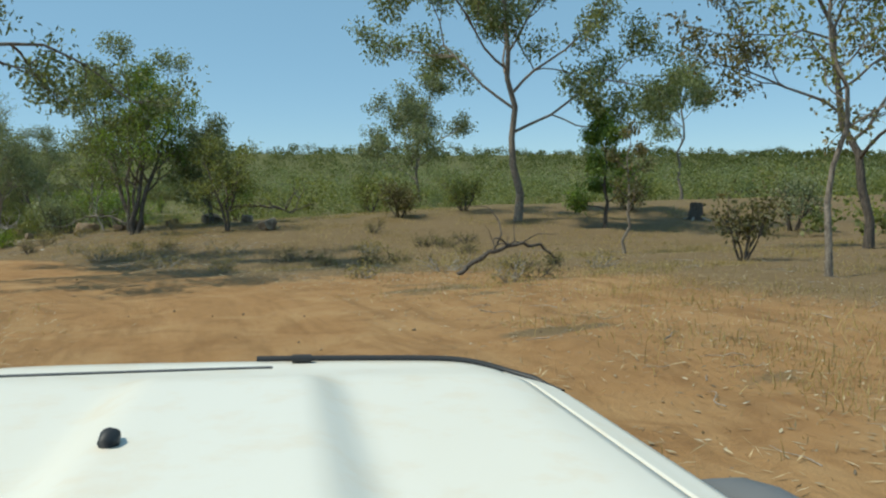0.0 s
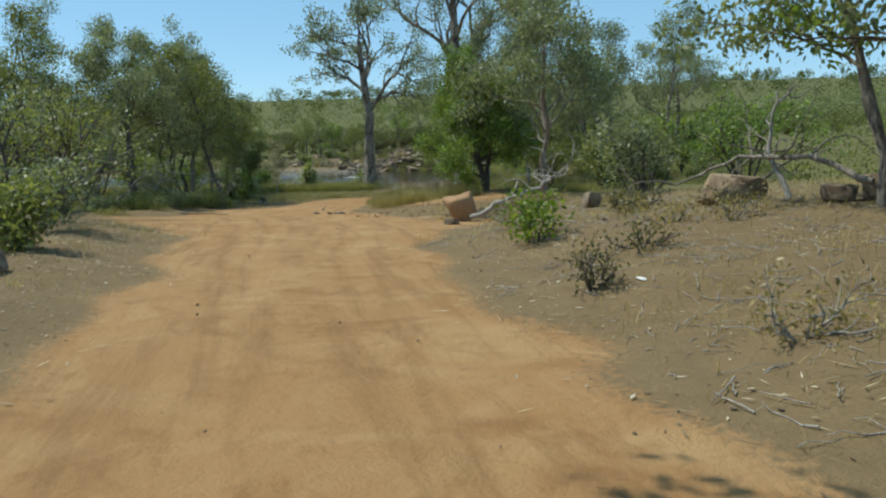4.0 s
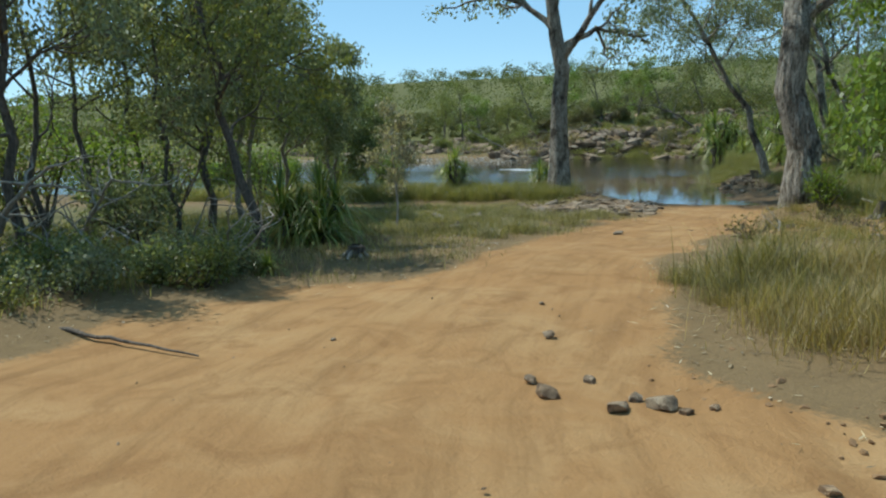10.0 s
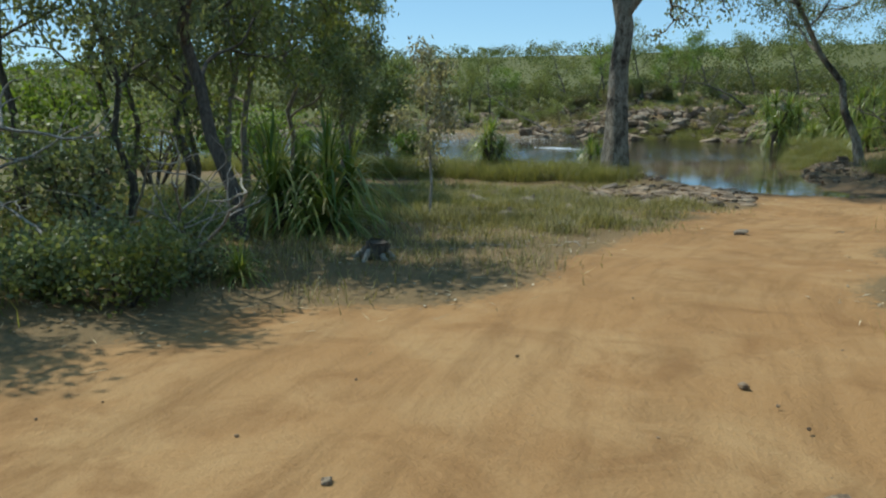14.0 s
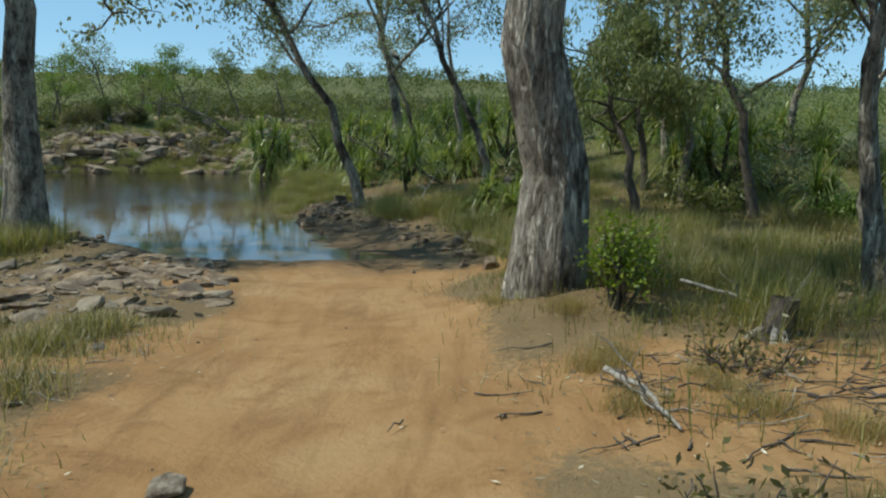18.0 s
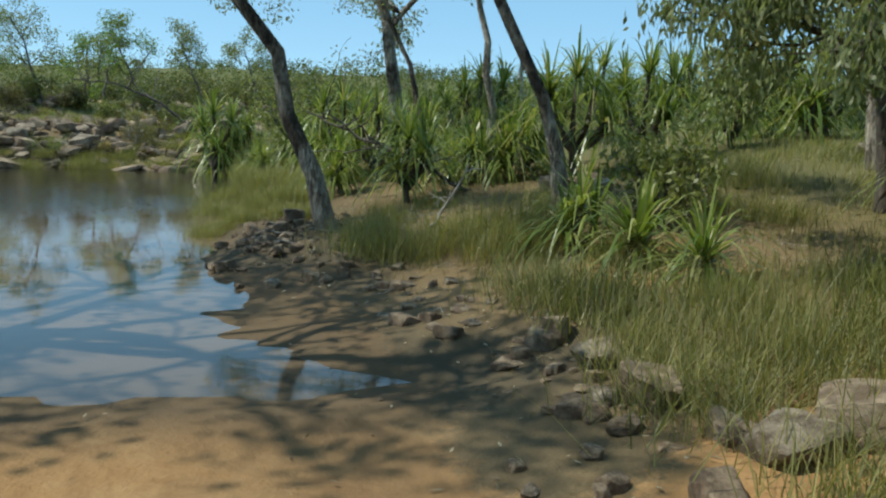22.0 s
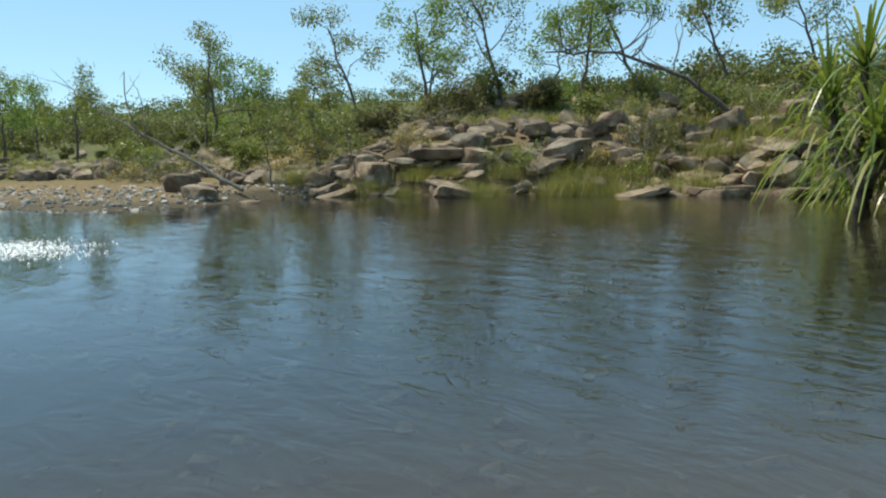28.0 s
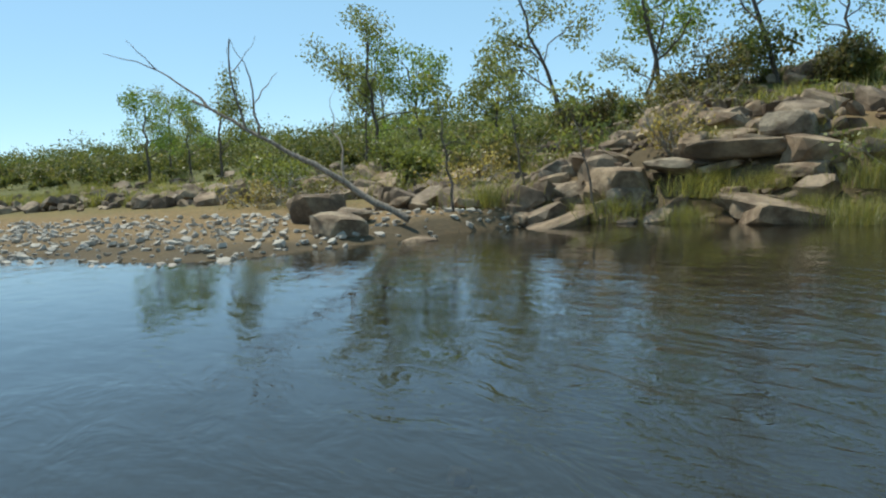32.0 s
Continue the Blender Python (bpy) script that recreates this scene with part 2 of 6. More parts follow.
def ground_material():
    m, n, l, b = material("soil")
    pos = place_vector(n, l)
    sand_at, bed_at, green_at = [n.new("ShaderNodeAttribute") for _ in range(3)]
    sand_at.attribute_name, bed_at.attribute_name, green_at.attribute_name = "sand", "bed", "green"
    big, mid = noise_tex(n, l, 0.35, 4, 0.6, pos), noise_tex(n, l, 2.2, 6, 0.65, pos)
    fine, grain = noise_tex(n, l, 14, 6, 0.7, pos), noise_tex(n, l, 60, 4, 0.7, pos)
    sand = mix(n, l, big, (0.305, 0.163, 0.067), (0.375, 0.22, 0.098))
    sand = mix(n, l, ramp(n, l, noise_tex(n, l, 0.8, 5, 0.6, pos, 0.8), (0.45, (0, 0, 0)), (0.75, (1, 1, 1))), sand, (0.41, 0.26, 0.125))
    sand = mix(n, l, ramp(n, l, noise_tex(n, l, 1.3, 6, 0.68, pos, 1.0), (0.5, (0, 0, 0)), (0.66, (0.6, 0.6, 0.6))), sand, (0.225, 0.115, 0.046))
    across, lane, split = n.new("ShaderNodeAttribute"), n.new("ShaderNodeCombineXYZ"), n.new("ShaderNodeSeparateXYZ")
    across.attribute_name = "across"
    l.new(place_vector(n, l, (0.14, 0.14, 0.14)), split.inputs[0])
    l.new(across.outputs["Fac"], lane.inputs[0])
    l.new(split.outputs[1], lane.inputs[1])
    streak = noise_tex(n, l, 2.6, 6, 0.68, lane.outputs[0], 0.15)
    sand = mix(n, l, ramp(n, l, streak, (0.48, (0, 0, 0)), (0.68, (0.75, 0.75, 0.75))), sand, (0.22, 0.12, 0.05))
    sand = mix(n, l, ramp(n, l, streak, (0.3, (0.35, 0.35, 0.35)), (0.42, (0, 0, 0))), sand, (0.44, 0.28, 0.138))
    sand = mix(n, l, 0.22, sand, ramp(n, l, grain, (0.3, (0.6, 0.58, 0.55)), (0.7, (1.2, 1.2, 1.2))), "MULTIPLY")
    soil = mix(n, l, mid, (0.105, 0.07, 0.036), (0.29, 0.205, 0.11))
    soil = mix(n, l, ramp(n, l, fine, (0.42, (0, 0, 0)), (0.62, (1, 1, 1))), soil, (0.2, 0.14, 0.073))
    soil = mix(n, l, 0.6, soil, ramp(n, l, grain, (0.3, (0.5, 0.5, 0.5)), (0.7, (1.25, 1.22, 1.18))), "MULTIPLY")
    turf = mix(n, l, mid, (0.06, 0.072, 0.024), (0.16, 0.15, 0.055))
    soil = mix(n, l, green_at.outputs["Fac"], soil, turf)
    edge = n.new("ShaderNodeMath")
    edge.operation, edge.use_clamp = "MULTIPLY_ADD", False
    l.new(fine, edge.inputs[0])
    edge.inputs[1].default_value = 0.9
    l.new(sand_at.outputs["Fac"], edge.inputs[2])
    col = mix(n, l, ramp(n, l, edge.outputs[0], (0.78, (0, 0, 0)), (1.0, (1, 1, 1))), soil, sand)
    bed = mix(n, l, mid, (0.03, 0.034, 0.032), (0.1, 0.076, 0.046))
    col = mix(n, l, bed_at.outputs["Fac"], col, bed)
    l.new(col, b.inputs["Base Color"])
    b.inputs["Roughness"].default_value = 0.95
    b.inputs["Specular IOR Level"].default_value = 0.2
    add = n.new("ShaderNodeMath")
    l.new(mid, add.inputs[0])
    l.new(fine, add.inputs[1])
    bump(n, l, b, add.outputs[0], 0.5, 0.09)
    return m


SOIL = ground_material()


def water_material():
    m, n, l, b = material("creek_water")
    n.remove(b)
    v = place_vector(n, l, (0.75, 1.5, 1))
    a = noise_tex(n, l, 2.6, 4, 0.6, v, 0.5)
    calm = ramp(n, l, noise_tex(n, l, 0.16, 2, 0.5, place_vector(n, l)), (0.4, (0.3, 0.3, 0.3)), (0.6, (1, 1, 1)))
    still = n.new("ShaderNodeAttribute")
    still.attribute_name = "silt"
    calm = mix(n, l, 1.0, calm, ramp(n, l, still.outputs["Fac"], (0.04, (1, 1, 1)), (0.2, (0.12, 0.12, 0.12))), "MULTIPLY")
    h = mix(n, l, 1.0, calm, a, "MULTIPLY")
    bp = n.new("ShaderNodeBump")
    bp.inputs["Strength"].default_value, bp.inputs["Distance"].default_value = 0.2, 0.12
    l.new(h, bp.inputs["Height"])
    gloss, clear, fres, s = n.new("ShaderNodeBsdfGlossy"), n.new("ShaderNodeBsdfTransparent"), n.new("ShaderNodeFresnel"), n.new("ShaderNodeMixShader")
    gloss.inputs["Roughness"].default_value = 0.02
    gloss.inputs["Color"].default_value = (0.97, 0.97, 0.97, 1)
    clear.inputs["Color"].default_value = (0.36, 0.44, 0.44, 1)
    fres.inputs["IOR"].default_value = 1.5
    for node in (gloss, fres):
        l.new(bp.outputs[0], node.inputs["Normal"])
    l.new(fres.outputs[0], s.inputs[0])
    silt, mud, turbid = n.new("ShaderNodeAttribute"), n.new("ShaderNodeBsdfDiffuse"), n.new("ShaderNodeMixShader")
    silt.attribute_name = "silt"
    mud.inputs["Color"].default_value = (0.42, 0.3, 0.2, 1)
    l.new(silt.outputs["Fac"], turbid.inputs[0])
    l.new(clear.outputs[0], turbid.inputs[1])
    l.new(mud.outputs[0], turbid.inputs[2])
    l.new(turbid.outputs[0], s.inputs[1])
    l.new(gloss.outputs[0], s.inputs[2])
    l.new(s.outputs[0], n["Material Output"].inputs[0])
    return m


WATER_MAT = water_material()


def plain_material(name, col, rough=0.5, metal=0.0, spots=None, coat=0.0):
    m, n, l, b = material(name)
    tex = noise_tex(n, l, 7, 6, 0.65, place_vector(n, l))
    b.inputs["Roughness"].default_value, b.inputs["Metallic"].default_value, b.inputs["Coat Weight"].default_value = rough, metal, coat
    l.new(mix(n, l, ramp(n, l, tex, (0.5, (0, 0, 0)), (0.72, (1, 1, 1))), col, spots or tuple(0.85 * c for c in col)), b.inputs["Base Color"])
    return m


WHITE_PAINT = plain_material("dusty_white_paint", (0.76, 0.725, 0.64), 0.45, spots=(0.74, 0.66, 0.54), coat=0.1)
BLACK_PLASTIC = plain_material("black_plastic", (0.025, 0.026, 0.028), 0.55)
GREY_PLASTIC = plain_material("grey_plastic", (0.13, 0.135, 0.14), 0.6)
RUBBER = plain_material("dusty_rubber", (0.03, 0.028, 0.026), 0.85, spots=(0.12, 0.08, 0.05))
LENS_GLASS = plain_material("lamp_glass", (0.6, 0.62, 0.62), 0.1)
FOAM = plain_material("foam", (0.82, 0.85, 0.86), 0.5)
ORANGE_STONE = plain_material("orange_sandstone", (0.35, 0.205, 0.1), 0.9, spots=(0.2, 0.115, 0.06))
GRAVEL = plain_material("river_gravel", (0.4, 0.36, 0.31), 0.85, spots=(0.24, 0.21, 0.18))
CLOD = plain_material("dry_clod", (0.2, 0.115, 0.055), 0.95, spots=(0.32, 0.2, 0.1))
BED_STONE = plain_material("bed_stone", (0.13, 0.085, 0.045), 0.8, spots=(0.26, 0.16, 0.08))
PAPER = plain_material("paper_scrap", (0.75, 0.73, 0.7), 0.8)


# ---- mesh helpers ----
def mesh_of(name, V, Q, mat, smooth=True):
    V, Q = np.asarray(V, np.float32), np.asarray(Q, np.int32)
    k = Q.shape[1]
    me = bpy.data.meshes.new(name)
    me.vertices.add(len(V))
    me.vertices.foreach_set("co", V.ravel())
    me.loops.add(Q.size)
    me.loops.foreach_set("vertex_index", Q.ravel())
    me.polygons.add(len(Q))
    me.polygons.foreach_set("loop_start", np.arange(0, Q.size, k, dtype=np.int32))
    me.polygons.foreach_set("use_smooth", np.full(len(Q), smooth, bool))
    me.materials.append(mat)
    me.update(calc_edges=True)
    return me


class Heap:
    """Pieces with faces of one size, gathered for one mesh."""

    def __init__(self):
        self.V, self.Q, self.n = [], [], 0

    def add(self, V, Q):
        self.V.append(V)
        self.Q.append(np.asarray(Q) + self.n)
        self.n += len(V)

    def mesh(self, name, mat, smooth=True):
        return mesh_of(name, np.concatenate(self.V), np.concatenate(self.Q), mat, smooth)


def unit(v):
    return v / (np.linalg.norm(v, axis=-1, keepdims=True) + 1e-9)


def tube(pts, radii, n=7, rough=0.0, rng=None):
    pts, radii = np.asarray(pts, float), np.asarray(radii, float)
    t = unit(np.gradient(pts, axis=0))
    ref = np.where(np.abs(t[:, 2:3]) > 0.9, np.array([[1.0, 0, 0]]), np.array([[0, 0, 1.0]]))
    a = unit(np.cross(t, ref))
    b = np.cross(t, a)
    w = np.linspace(0, 2 * np.pi, n, endpoint=False)
    rr = radii[:, None] * (1 + (rng.normal(0, rough, (len(pts), n)) if rough else 0))
    V = pts[:, None] + rr[..., None] * (np.cos(w)[None, :, None] * a[:, None] + np.sin(w)[None, :, None] * b[:, None])
    k = np.arange(len(pts) - 1)[:, None] * n
    i, j = np.arange(n)[None], (np.arange(n)[None] + 1) % n
    Q = np.stack([k + i, k + j, k + n + j, k + n + i], -1).reshape(-1, 4)
    return V.reshape(-1, 3), Q


def leaves(rng, at, each, sig, length, width, droop=0.5, flat=1.0):
    """Diamond leaves in clusters round the points at."""
    at = np.repeat(np.asarray(at), each, 0)
    p = at + np.clip(rng.normal(0, 1, at.shape), -1.5, 1.5) * sig * np.array([1, 1, flat])
    d = rng.normal(0, 1, p.shape)
    d[:, 2] -= droop * 1.6
    d = unit(d)
    side = unit(np.cross(d, rng.normal(0, 1, p.shape)))
    L = length * rng.uniform(0.65, 1.3, (len(p), 1))
    W = width * rng.uniform(0.7, 1.3, (len(p), 1))
    V = np.stack([p, p + d * L * 0.45 + side * W, p + d * L, p + d * L * 0.45 - side * W], 1).reshape(-1, 3)
    return V, np.arange(len(V)).reshape(-1, 4)


class Growth:
    def __init__(self, seed):
        self.rng, self.wood, self.tips = np.random.default_rng(seed), Heap(), []

    def limb(self, p, d, L, r, level, kids=4, wig=0.18, up=0.05, spread=0.75, sides=6):
        rng, k = self.rng, 5
        p, d = np.array(p, float), unit(np.array(d, float))
        pts, dirs = [p], [d]
        for _ in range(k):
            d = unit(d + rng.normal(0, wig, 3) + np.array([0, 0, up]))
            p = p + d * L / k
            pts.append(p)
            dirs.append(d)
        self.wood.add(*tube(pts, np.linspace(r, r * (0.5 if level else 0.3), k + 1), max(3, sides)))
        if level == 0:
            self.tips += pts[2:]
            return
        for j in range(kids):
            i = 5 if j == 0 else int(rng.integers(2, 6))
            out = unit(np.cross(dirs[i], rng.normal(0, 1, 3)))
            self.limb(pts[i], dirs[i] + out * spread * rng.uniform(0.6, 1.3), L * rng.uniform(0.5, 0.72), r * 0.5, level - 1, kids, wig, up, spread, sides - 1)


def stand(name, label, category, x, y, group="", sink=0.05, z=None):
    e = new(name)
    e.location = (x, y, float(ground(x, y)) - sink if z is None else z)
    return tagged(e, label, category, group)


def part(name, data, parent, label="", at=None):
    ob = new(name, data)
    ob.parent = parent
    if at is not None:
        ob.matrix_basis = at
    if label:
        ob["label"] = label
    return ob


def furrowed(pts, radii, depth, n=64, rings=110):
    """A trunk with wandering furrows and buttresses round it."""
    u, f = np.linspace(0, 1, rings) ** 1.25, np.linspace(0, 1, len(pts))
    line = np.stack([np.interp(u, f, pts[:, c]) for c in range(3)], 1)
    V, Q = tube(line, np.interp(u, f, radii), n)
    V = V.reshape(rings, n, 3)
    a, z = np.linspace(0, 2 * np.pi, n, endpoint=False)[None], line[:, 2:3]
    wave = np.sin(5 * a + 0.9 * np.sin(0.8 * z) + 1) + 0.8 * np.sin(11 * a + 1.4 * np.sin(1.3 * z + 2)) + 0.9 * np.sin(19 * a + 2.2 * np.sin(1.9 * z)) + 0.6 * np.sin(27 * a - 1.6 * np.sin(2.7 * z + 1)) + 0.5 * np.sin(6 * a + 7.0 * z) * np.sin(3.1 * z)
    V = line[:, None] + (V - line[:, None]) * (1 + depth * 0.45 * wave + 0.06 * np.sin(4 * a) * np.exp(-2.5 * np.maximum(z, 0)))[..., None]
    return V.reshape(-1, 3), Q


def tree(label, x, y, height, seed, top=(0, 0), trunk_r=0.16, clear=0.35, limbs=7, limb_len=0.33, level=2, kids=4, up=0.05, spread=0.75, leaf=(0.17, 0.035), each=12, sig=0.3,
         droop=0.5, bark=None, foliage=None, name="gum_tree", group="", bend=0.15, wig=0.18, lift=0.5, sides=10, stems=1, cat="tree", flare=0.35, furrow=0.0):
    """A tapered trunk, bent to top, with limbs from the height share clear upwards, and clusters of leaves round their twigs."""
    g = Growth(seed)
    rng = g.rng
    for st in range(stems):
        turn = rng.uniform(0, 6.28)
        lean = np.array([top[0], top[1], 0.0]) + (np.array([math.cos(turn), math.sin(turn), 0]) * height * 0.22 if stems > 1 else 0)
        k = 9
        f = np.linspace(0, 1, k)[:, None]
        pts = f ** (1 + bend) * lean + f * np.array([0, 0, height * 0.8])
        pts[1:] += rng.normal(0, 0.012 * height, (k - 1, 3)) * np.array([1, 1, 0.2])
        pts[0, 2] -= 0.35
        r = trunk_r * (1 - 0.62 * f[:, 0]) * (1 + flare * np.exp(-f[:, 0] * 22))
        if furrow:
            g.wood.add(*furrowed(pts, r, furrow))
        else:
            g.wood.add(*tube(pts, r, sides, 0.05, rng))
        for i in range(limbs):
            h = clear + (1 - clear) * (i + rng.uniform(0.1, 0.9)) / limbs if i < limbs - 1 else 1.0
            q = np.array([np.interp(h, f[:, 0], pts[:, c]) for c in range(3)])
            a = i * 2.4 + rng.uniform(-0.4, 0.4) + turn
            lf = lift + 0.9 * max(h - clear, 0)
            g.limb(q, (math.cos(a), math.sin(a), lf), height * limb_len * (1.15 - 0.5 * h), np.interp(h, f[:, 0], r) * 0.55, level, kids, wig, up, spread)
    e = stand(name, label, cat, x, y, group)
    part("trunk", g.wood.mesh("trunk", bark or BARK_GUM), e)
    if each:
        V, Q = leaves(rng, g.tips, int(each * 2.1 + 0.5), sig * 0.85, leaf[0] * 0.7, leaf[1] * 0.68, droop, 0.8)
        part("crown", mesh_of("crown", V, Q, foliage or GUM_LEAF, False), e)
    return e


def bush(label, x, y, height, width, seed, foliage=None, stems=7, each=9, leaf=(0.12, 0.035), droop=0.1, level=1, name="shrub", group="", bark=None, sig=0.16, kids=4, sink=0.05):
    g = Growth(seed)
    for i in range(stems):
        a = i * 2.4 + g.rng.uniform(-0.5, 0.5)
        o = g.rng.uniform(0.1, 1.0) * width * 0.5
        d = np.array([math.cos(a) * o, math.sin(a) * o, height * g.rng.uniform(0.5, 0.72)])
        g.limb((math.cos(a) * 0.06 * width, math.sin(a) * 0.06 * width, 0), d, np.linalg.norm(d) * 0.9, 0.012 + 0.012 * height, level, kids, 0.14, 0.05, 0.8, 5)
    e = stand(name, label, "shrub", x, y, group, sink)
    part("stem", g.wood.mesh("stem", bark or BARK_DARK), e)
    V, Q = leaves(g.rng, g.tips, int(each * 1.8 + 0.5), sig, leaf[0] * 0.75, leaf[1] * 0.75, droop)
    V[:, 2] = np.maximum(V[:, 2], 0.03)
    part("foliage", mesh_of("foliage", V, Q, foliage or OLIVE_LEAF, False), e)
    return e


def dead_branch(label, x, y, pts, r, seed, twigs=6, name="fallen_branch", group="", bark=None, z=None):
    """A bare bough along pts (from x, y, the ground) with broken side twigs."""
    g = Growth(seed)
    pts = np.array(pts, float)
    u = np.linspace(0, len(pts) - 1, 4 * len(pts))
    line = np.stack([np.interp(u, np.arange(len(pts)), pts[:, c]) for c in range(3)], 1) + g.rng.normal(0, r * 0.35, (len(u), 3))
    g.wood.add(*tube(line, np.linspace(r, r * 0.35, len(u)), 8, 0.06, g.rng))
    e = stand(name, label, "dead wood", x, y, group, 0.0, z)
    part("bough", g.wood.mesh("bough", bark or BARK_DEAD), e)
    size = np.linalg.norm(pts[-1] - pts[0])
    for i in range(twigs):
        t = Growth(seed * 31 + i)
        q = line[int(t.rng.integers(len(u) // 4, len(u)))]
        d = t.rng.normal(0, 1, 3)
        d[2] = abs(d[2]) * 0.6
        t.limb(q, d, size * t.rng.uniform(0.16, 0.4), r * 0.4, 1, 2, 0.25, 0.0, 0.8, 5)
        part("side_twig", t.wood.mesh("side_twig", bark or BARK_DEAD), e)
    return e


# ---- lie of the land ----
def sm(a, b, v):
    v = np.clip((v - a) / (b - a), 0, 1)
    return v * v * (3 - 2 * v)


def wav(x, y, f, a=0.0):
    """Soft waves in the plane, about -1 to 1."""
    return (np.sin(f * (x * 0.91 + y * 0.42) + a) + np.sin(f * 1.31 * (-x * 0.37 + y * 0.93) + a * 2.3)
            + np.sin(f * 1.83 * (x * 0.66 - y * 0.75) + a * 3.1)) / 3


WATER = -5.63
BIG = (-37.4, 59.5)


def creek(x, y):
    """Metres from the shore, positive in the water."""
    r, s = 0.85 * x + 0.52 * y, -0.52 * x + 0.85 * y
    near = s - 77.6 - 3.6 * sm(-5.2, -8.2, r) + 0.5 * wav(x, y, 1.1)
    far = 107.3 - s + 1.2 * sm(-12, -18, r) - 6.5 * sm(-15, -19, r) + 0.5 * wav(x, y, 0.9, 1)
    right = -2.6 - r + 0.6 * wav(x, y, 0.8, 2) + 1.2 * sm(80, 77, s)
    return np.minimum(np.minimum(near, far), right)


LINE = np.array([(9, -60), (4.9, -4), (3.9, 7.2), (1.9, 13.3), (-1.1, 19.6), (-5.35, 24.1), (-11.5, 29.3), (-19.5, 35), (-24.3, 38.9), (-28.4, 41.6), (-31.1, 43.0), (-32.7, 44.4), (-33.9, 46.3), (-36.2, 49.5), (-38.2, 54.2), (-39.4, 58.2), (-41.2, 62.5), (-44.3, 66.7)], float)


def off_track(x, y):
    """Metres from the middle line of the track."""
    best = np.full(np.shape(x), 1e9)
    for a, b in zip(LINE[:-1], LINE[1:]):
        ux, uy = b - a
        k = np.clip(((x - a[0]) * ux + (y - a[1]) * uy) / (ux * ux + uy * uy), 0, 1)
        best = np.minimum(best, np.hypot(x - a[0] - k * ux, y - a[1] - k * uy))
    return best


def half_width(x, y):
    """Half the width of the bare sand."""
    s = -0.52 * x + 0.85 * y
    left = sm(-0.5, 2.5, (-32.5 - x) + (y - 43.5) * 0.15)
    middle = np.interp(y, (42, 44.4, 46.3, 50, 55.2), (-30.6, -32.7, -33.9, -36.3, -38.5))
    wide = 2.0 * sm(0, 1.5, middle - x) * sm(41, 44, y) * sm(48.5, 45.5, y) * sm(-46, -43, x)
    return 2.1 + wide + (2.6 + 1.6 * left) * sm(42, 48, s) * sm(57, 52, s) + 0.45 * wav(x, y, 1.3, 4) - 0.45 * sm(56, 62, s)


def ground(x, y):
    x, y = np.asarray(x, float), np.asarray(y, float)
    r, s = 0.85 * x + 0.52 * y, -0.52 * x + 0.85 * y
    base = np.interp(s, (-200, 0, 10, 17, 28, 42, 46, 50, 53, 56, 59, 62, 65, 68.5, 73, 77.6, 90, 106, 130), (-2.8, -3.0, -3.0, -3.13, -3.55, -3.78, -3.98, -4.25, -4.56, -4.7, -4.72, -4.76, -4.93, -5.17, -5.42, -5.6, -5.3, -4.6, -3.4))
    base = base - 0.2 * sm(-5, -9, r) * sm(56, 61, s)
    base = base + sm(72, 82, s) * sm(-2, 12, r) * 1.5 * sm(130, 95, s)
    base = base + 0.5 * sm(12, 30, r) * sm(20, 40, s) * sm(80, 60, s)
    ot = off_track(x, y) - half_width(x, y)
    right = sm(-1.5, 2.5, r + 3.5 * sm(60, 50, s))
    base = base + (0.16 + 0.26 * right) * sm(0.0, 2.6, ot + 0.7 * sm(58, 64, s)) * sm(24, 40, s)
    base = base + 0.5 * right * sm(2, 8, ot) * sm(24, 36, s) * sm(60, 50, s)
    base = base + 0.42 * np.exp(-((x - BIG[0] - 0.3) ** 2 + (y - BIG[1]) ** 2) / 1.6)
    bank = WATER + 0.15 + 2.4 * (0.55 * sm(106.2, 110.5, s + 0.8 * wav(x, y, 0.7)) + 0.45 * sm(110, 119, s + 1.2 * wav(x, y, 0.6, 2))) * (0.35 + 0.65 * sm(-26, -14, r)) + np.interp(s, (113, 118, 130, 160, 240, 380, 520, 2000), (0, 0.1, 0.5, 2.0, 7.4, 20.0, 21.5, 23)) + 0.35 * wav(x, y, 0.5, 3) * sm(108, 113, s)
    z = base + (bank - base) * sm(102.5, 108.5, s) * sm(12, -2, r) + np.maximum(bank - base, 0) * sm(104, 125, s) * sm(-2, 12, r)
    bar = WATER + 0.02 + 0.05 * np.clip(s - 102, 0, 14) + 0.02 * wav(x, y, 1.7)
    z = z + (bar - z) * sm(-14, -18, r) * sm(98, 102, s) * sm(122, 112, s)
    d = creek(x, y)
    wet = sm(-1.2, 0.4, d)
    z = z * (1 - wet) + np.minimum(z, WATER - 0.03) * wet
    z = z + (WATER - 0.75 * sm(0.0, 6, d) - 0.06 - z) * sm(0.1, 1.2, d)
    return z + 0.05 * wav(x, y, 0.9, 5) * (1 - wet) + 0.02 * wav(x, y, 2.9, 7)


# ---- ground, track, creek ----
def axis(lo, hi, step, far_lo, far_hi, rings=26):
    core = np.arange(lo, hi + step / 2, step)
    grow = np.linspace(0, 1, rings + 1)[1:] ** 2.6
    return np.concatenate([(lo - grow * (lo - far_lo))[::-1], core, hi + grow * (far_hi - hi)])


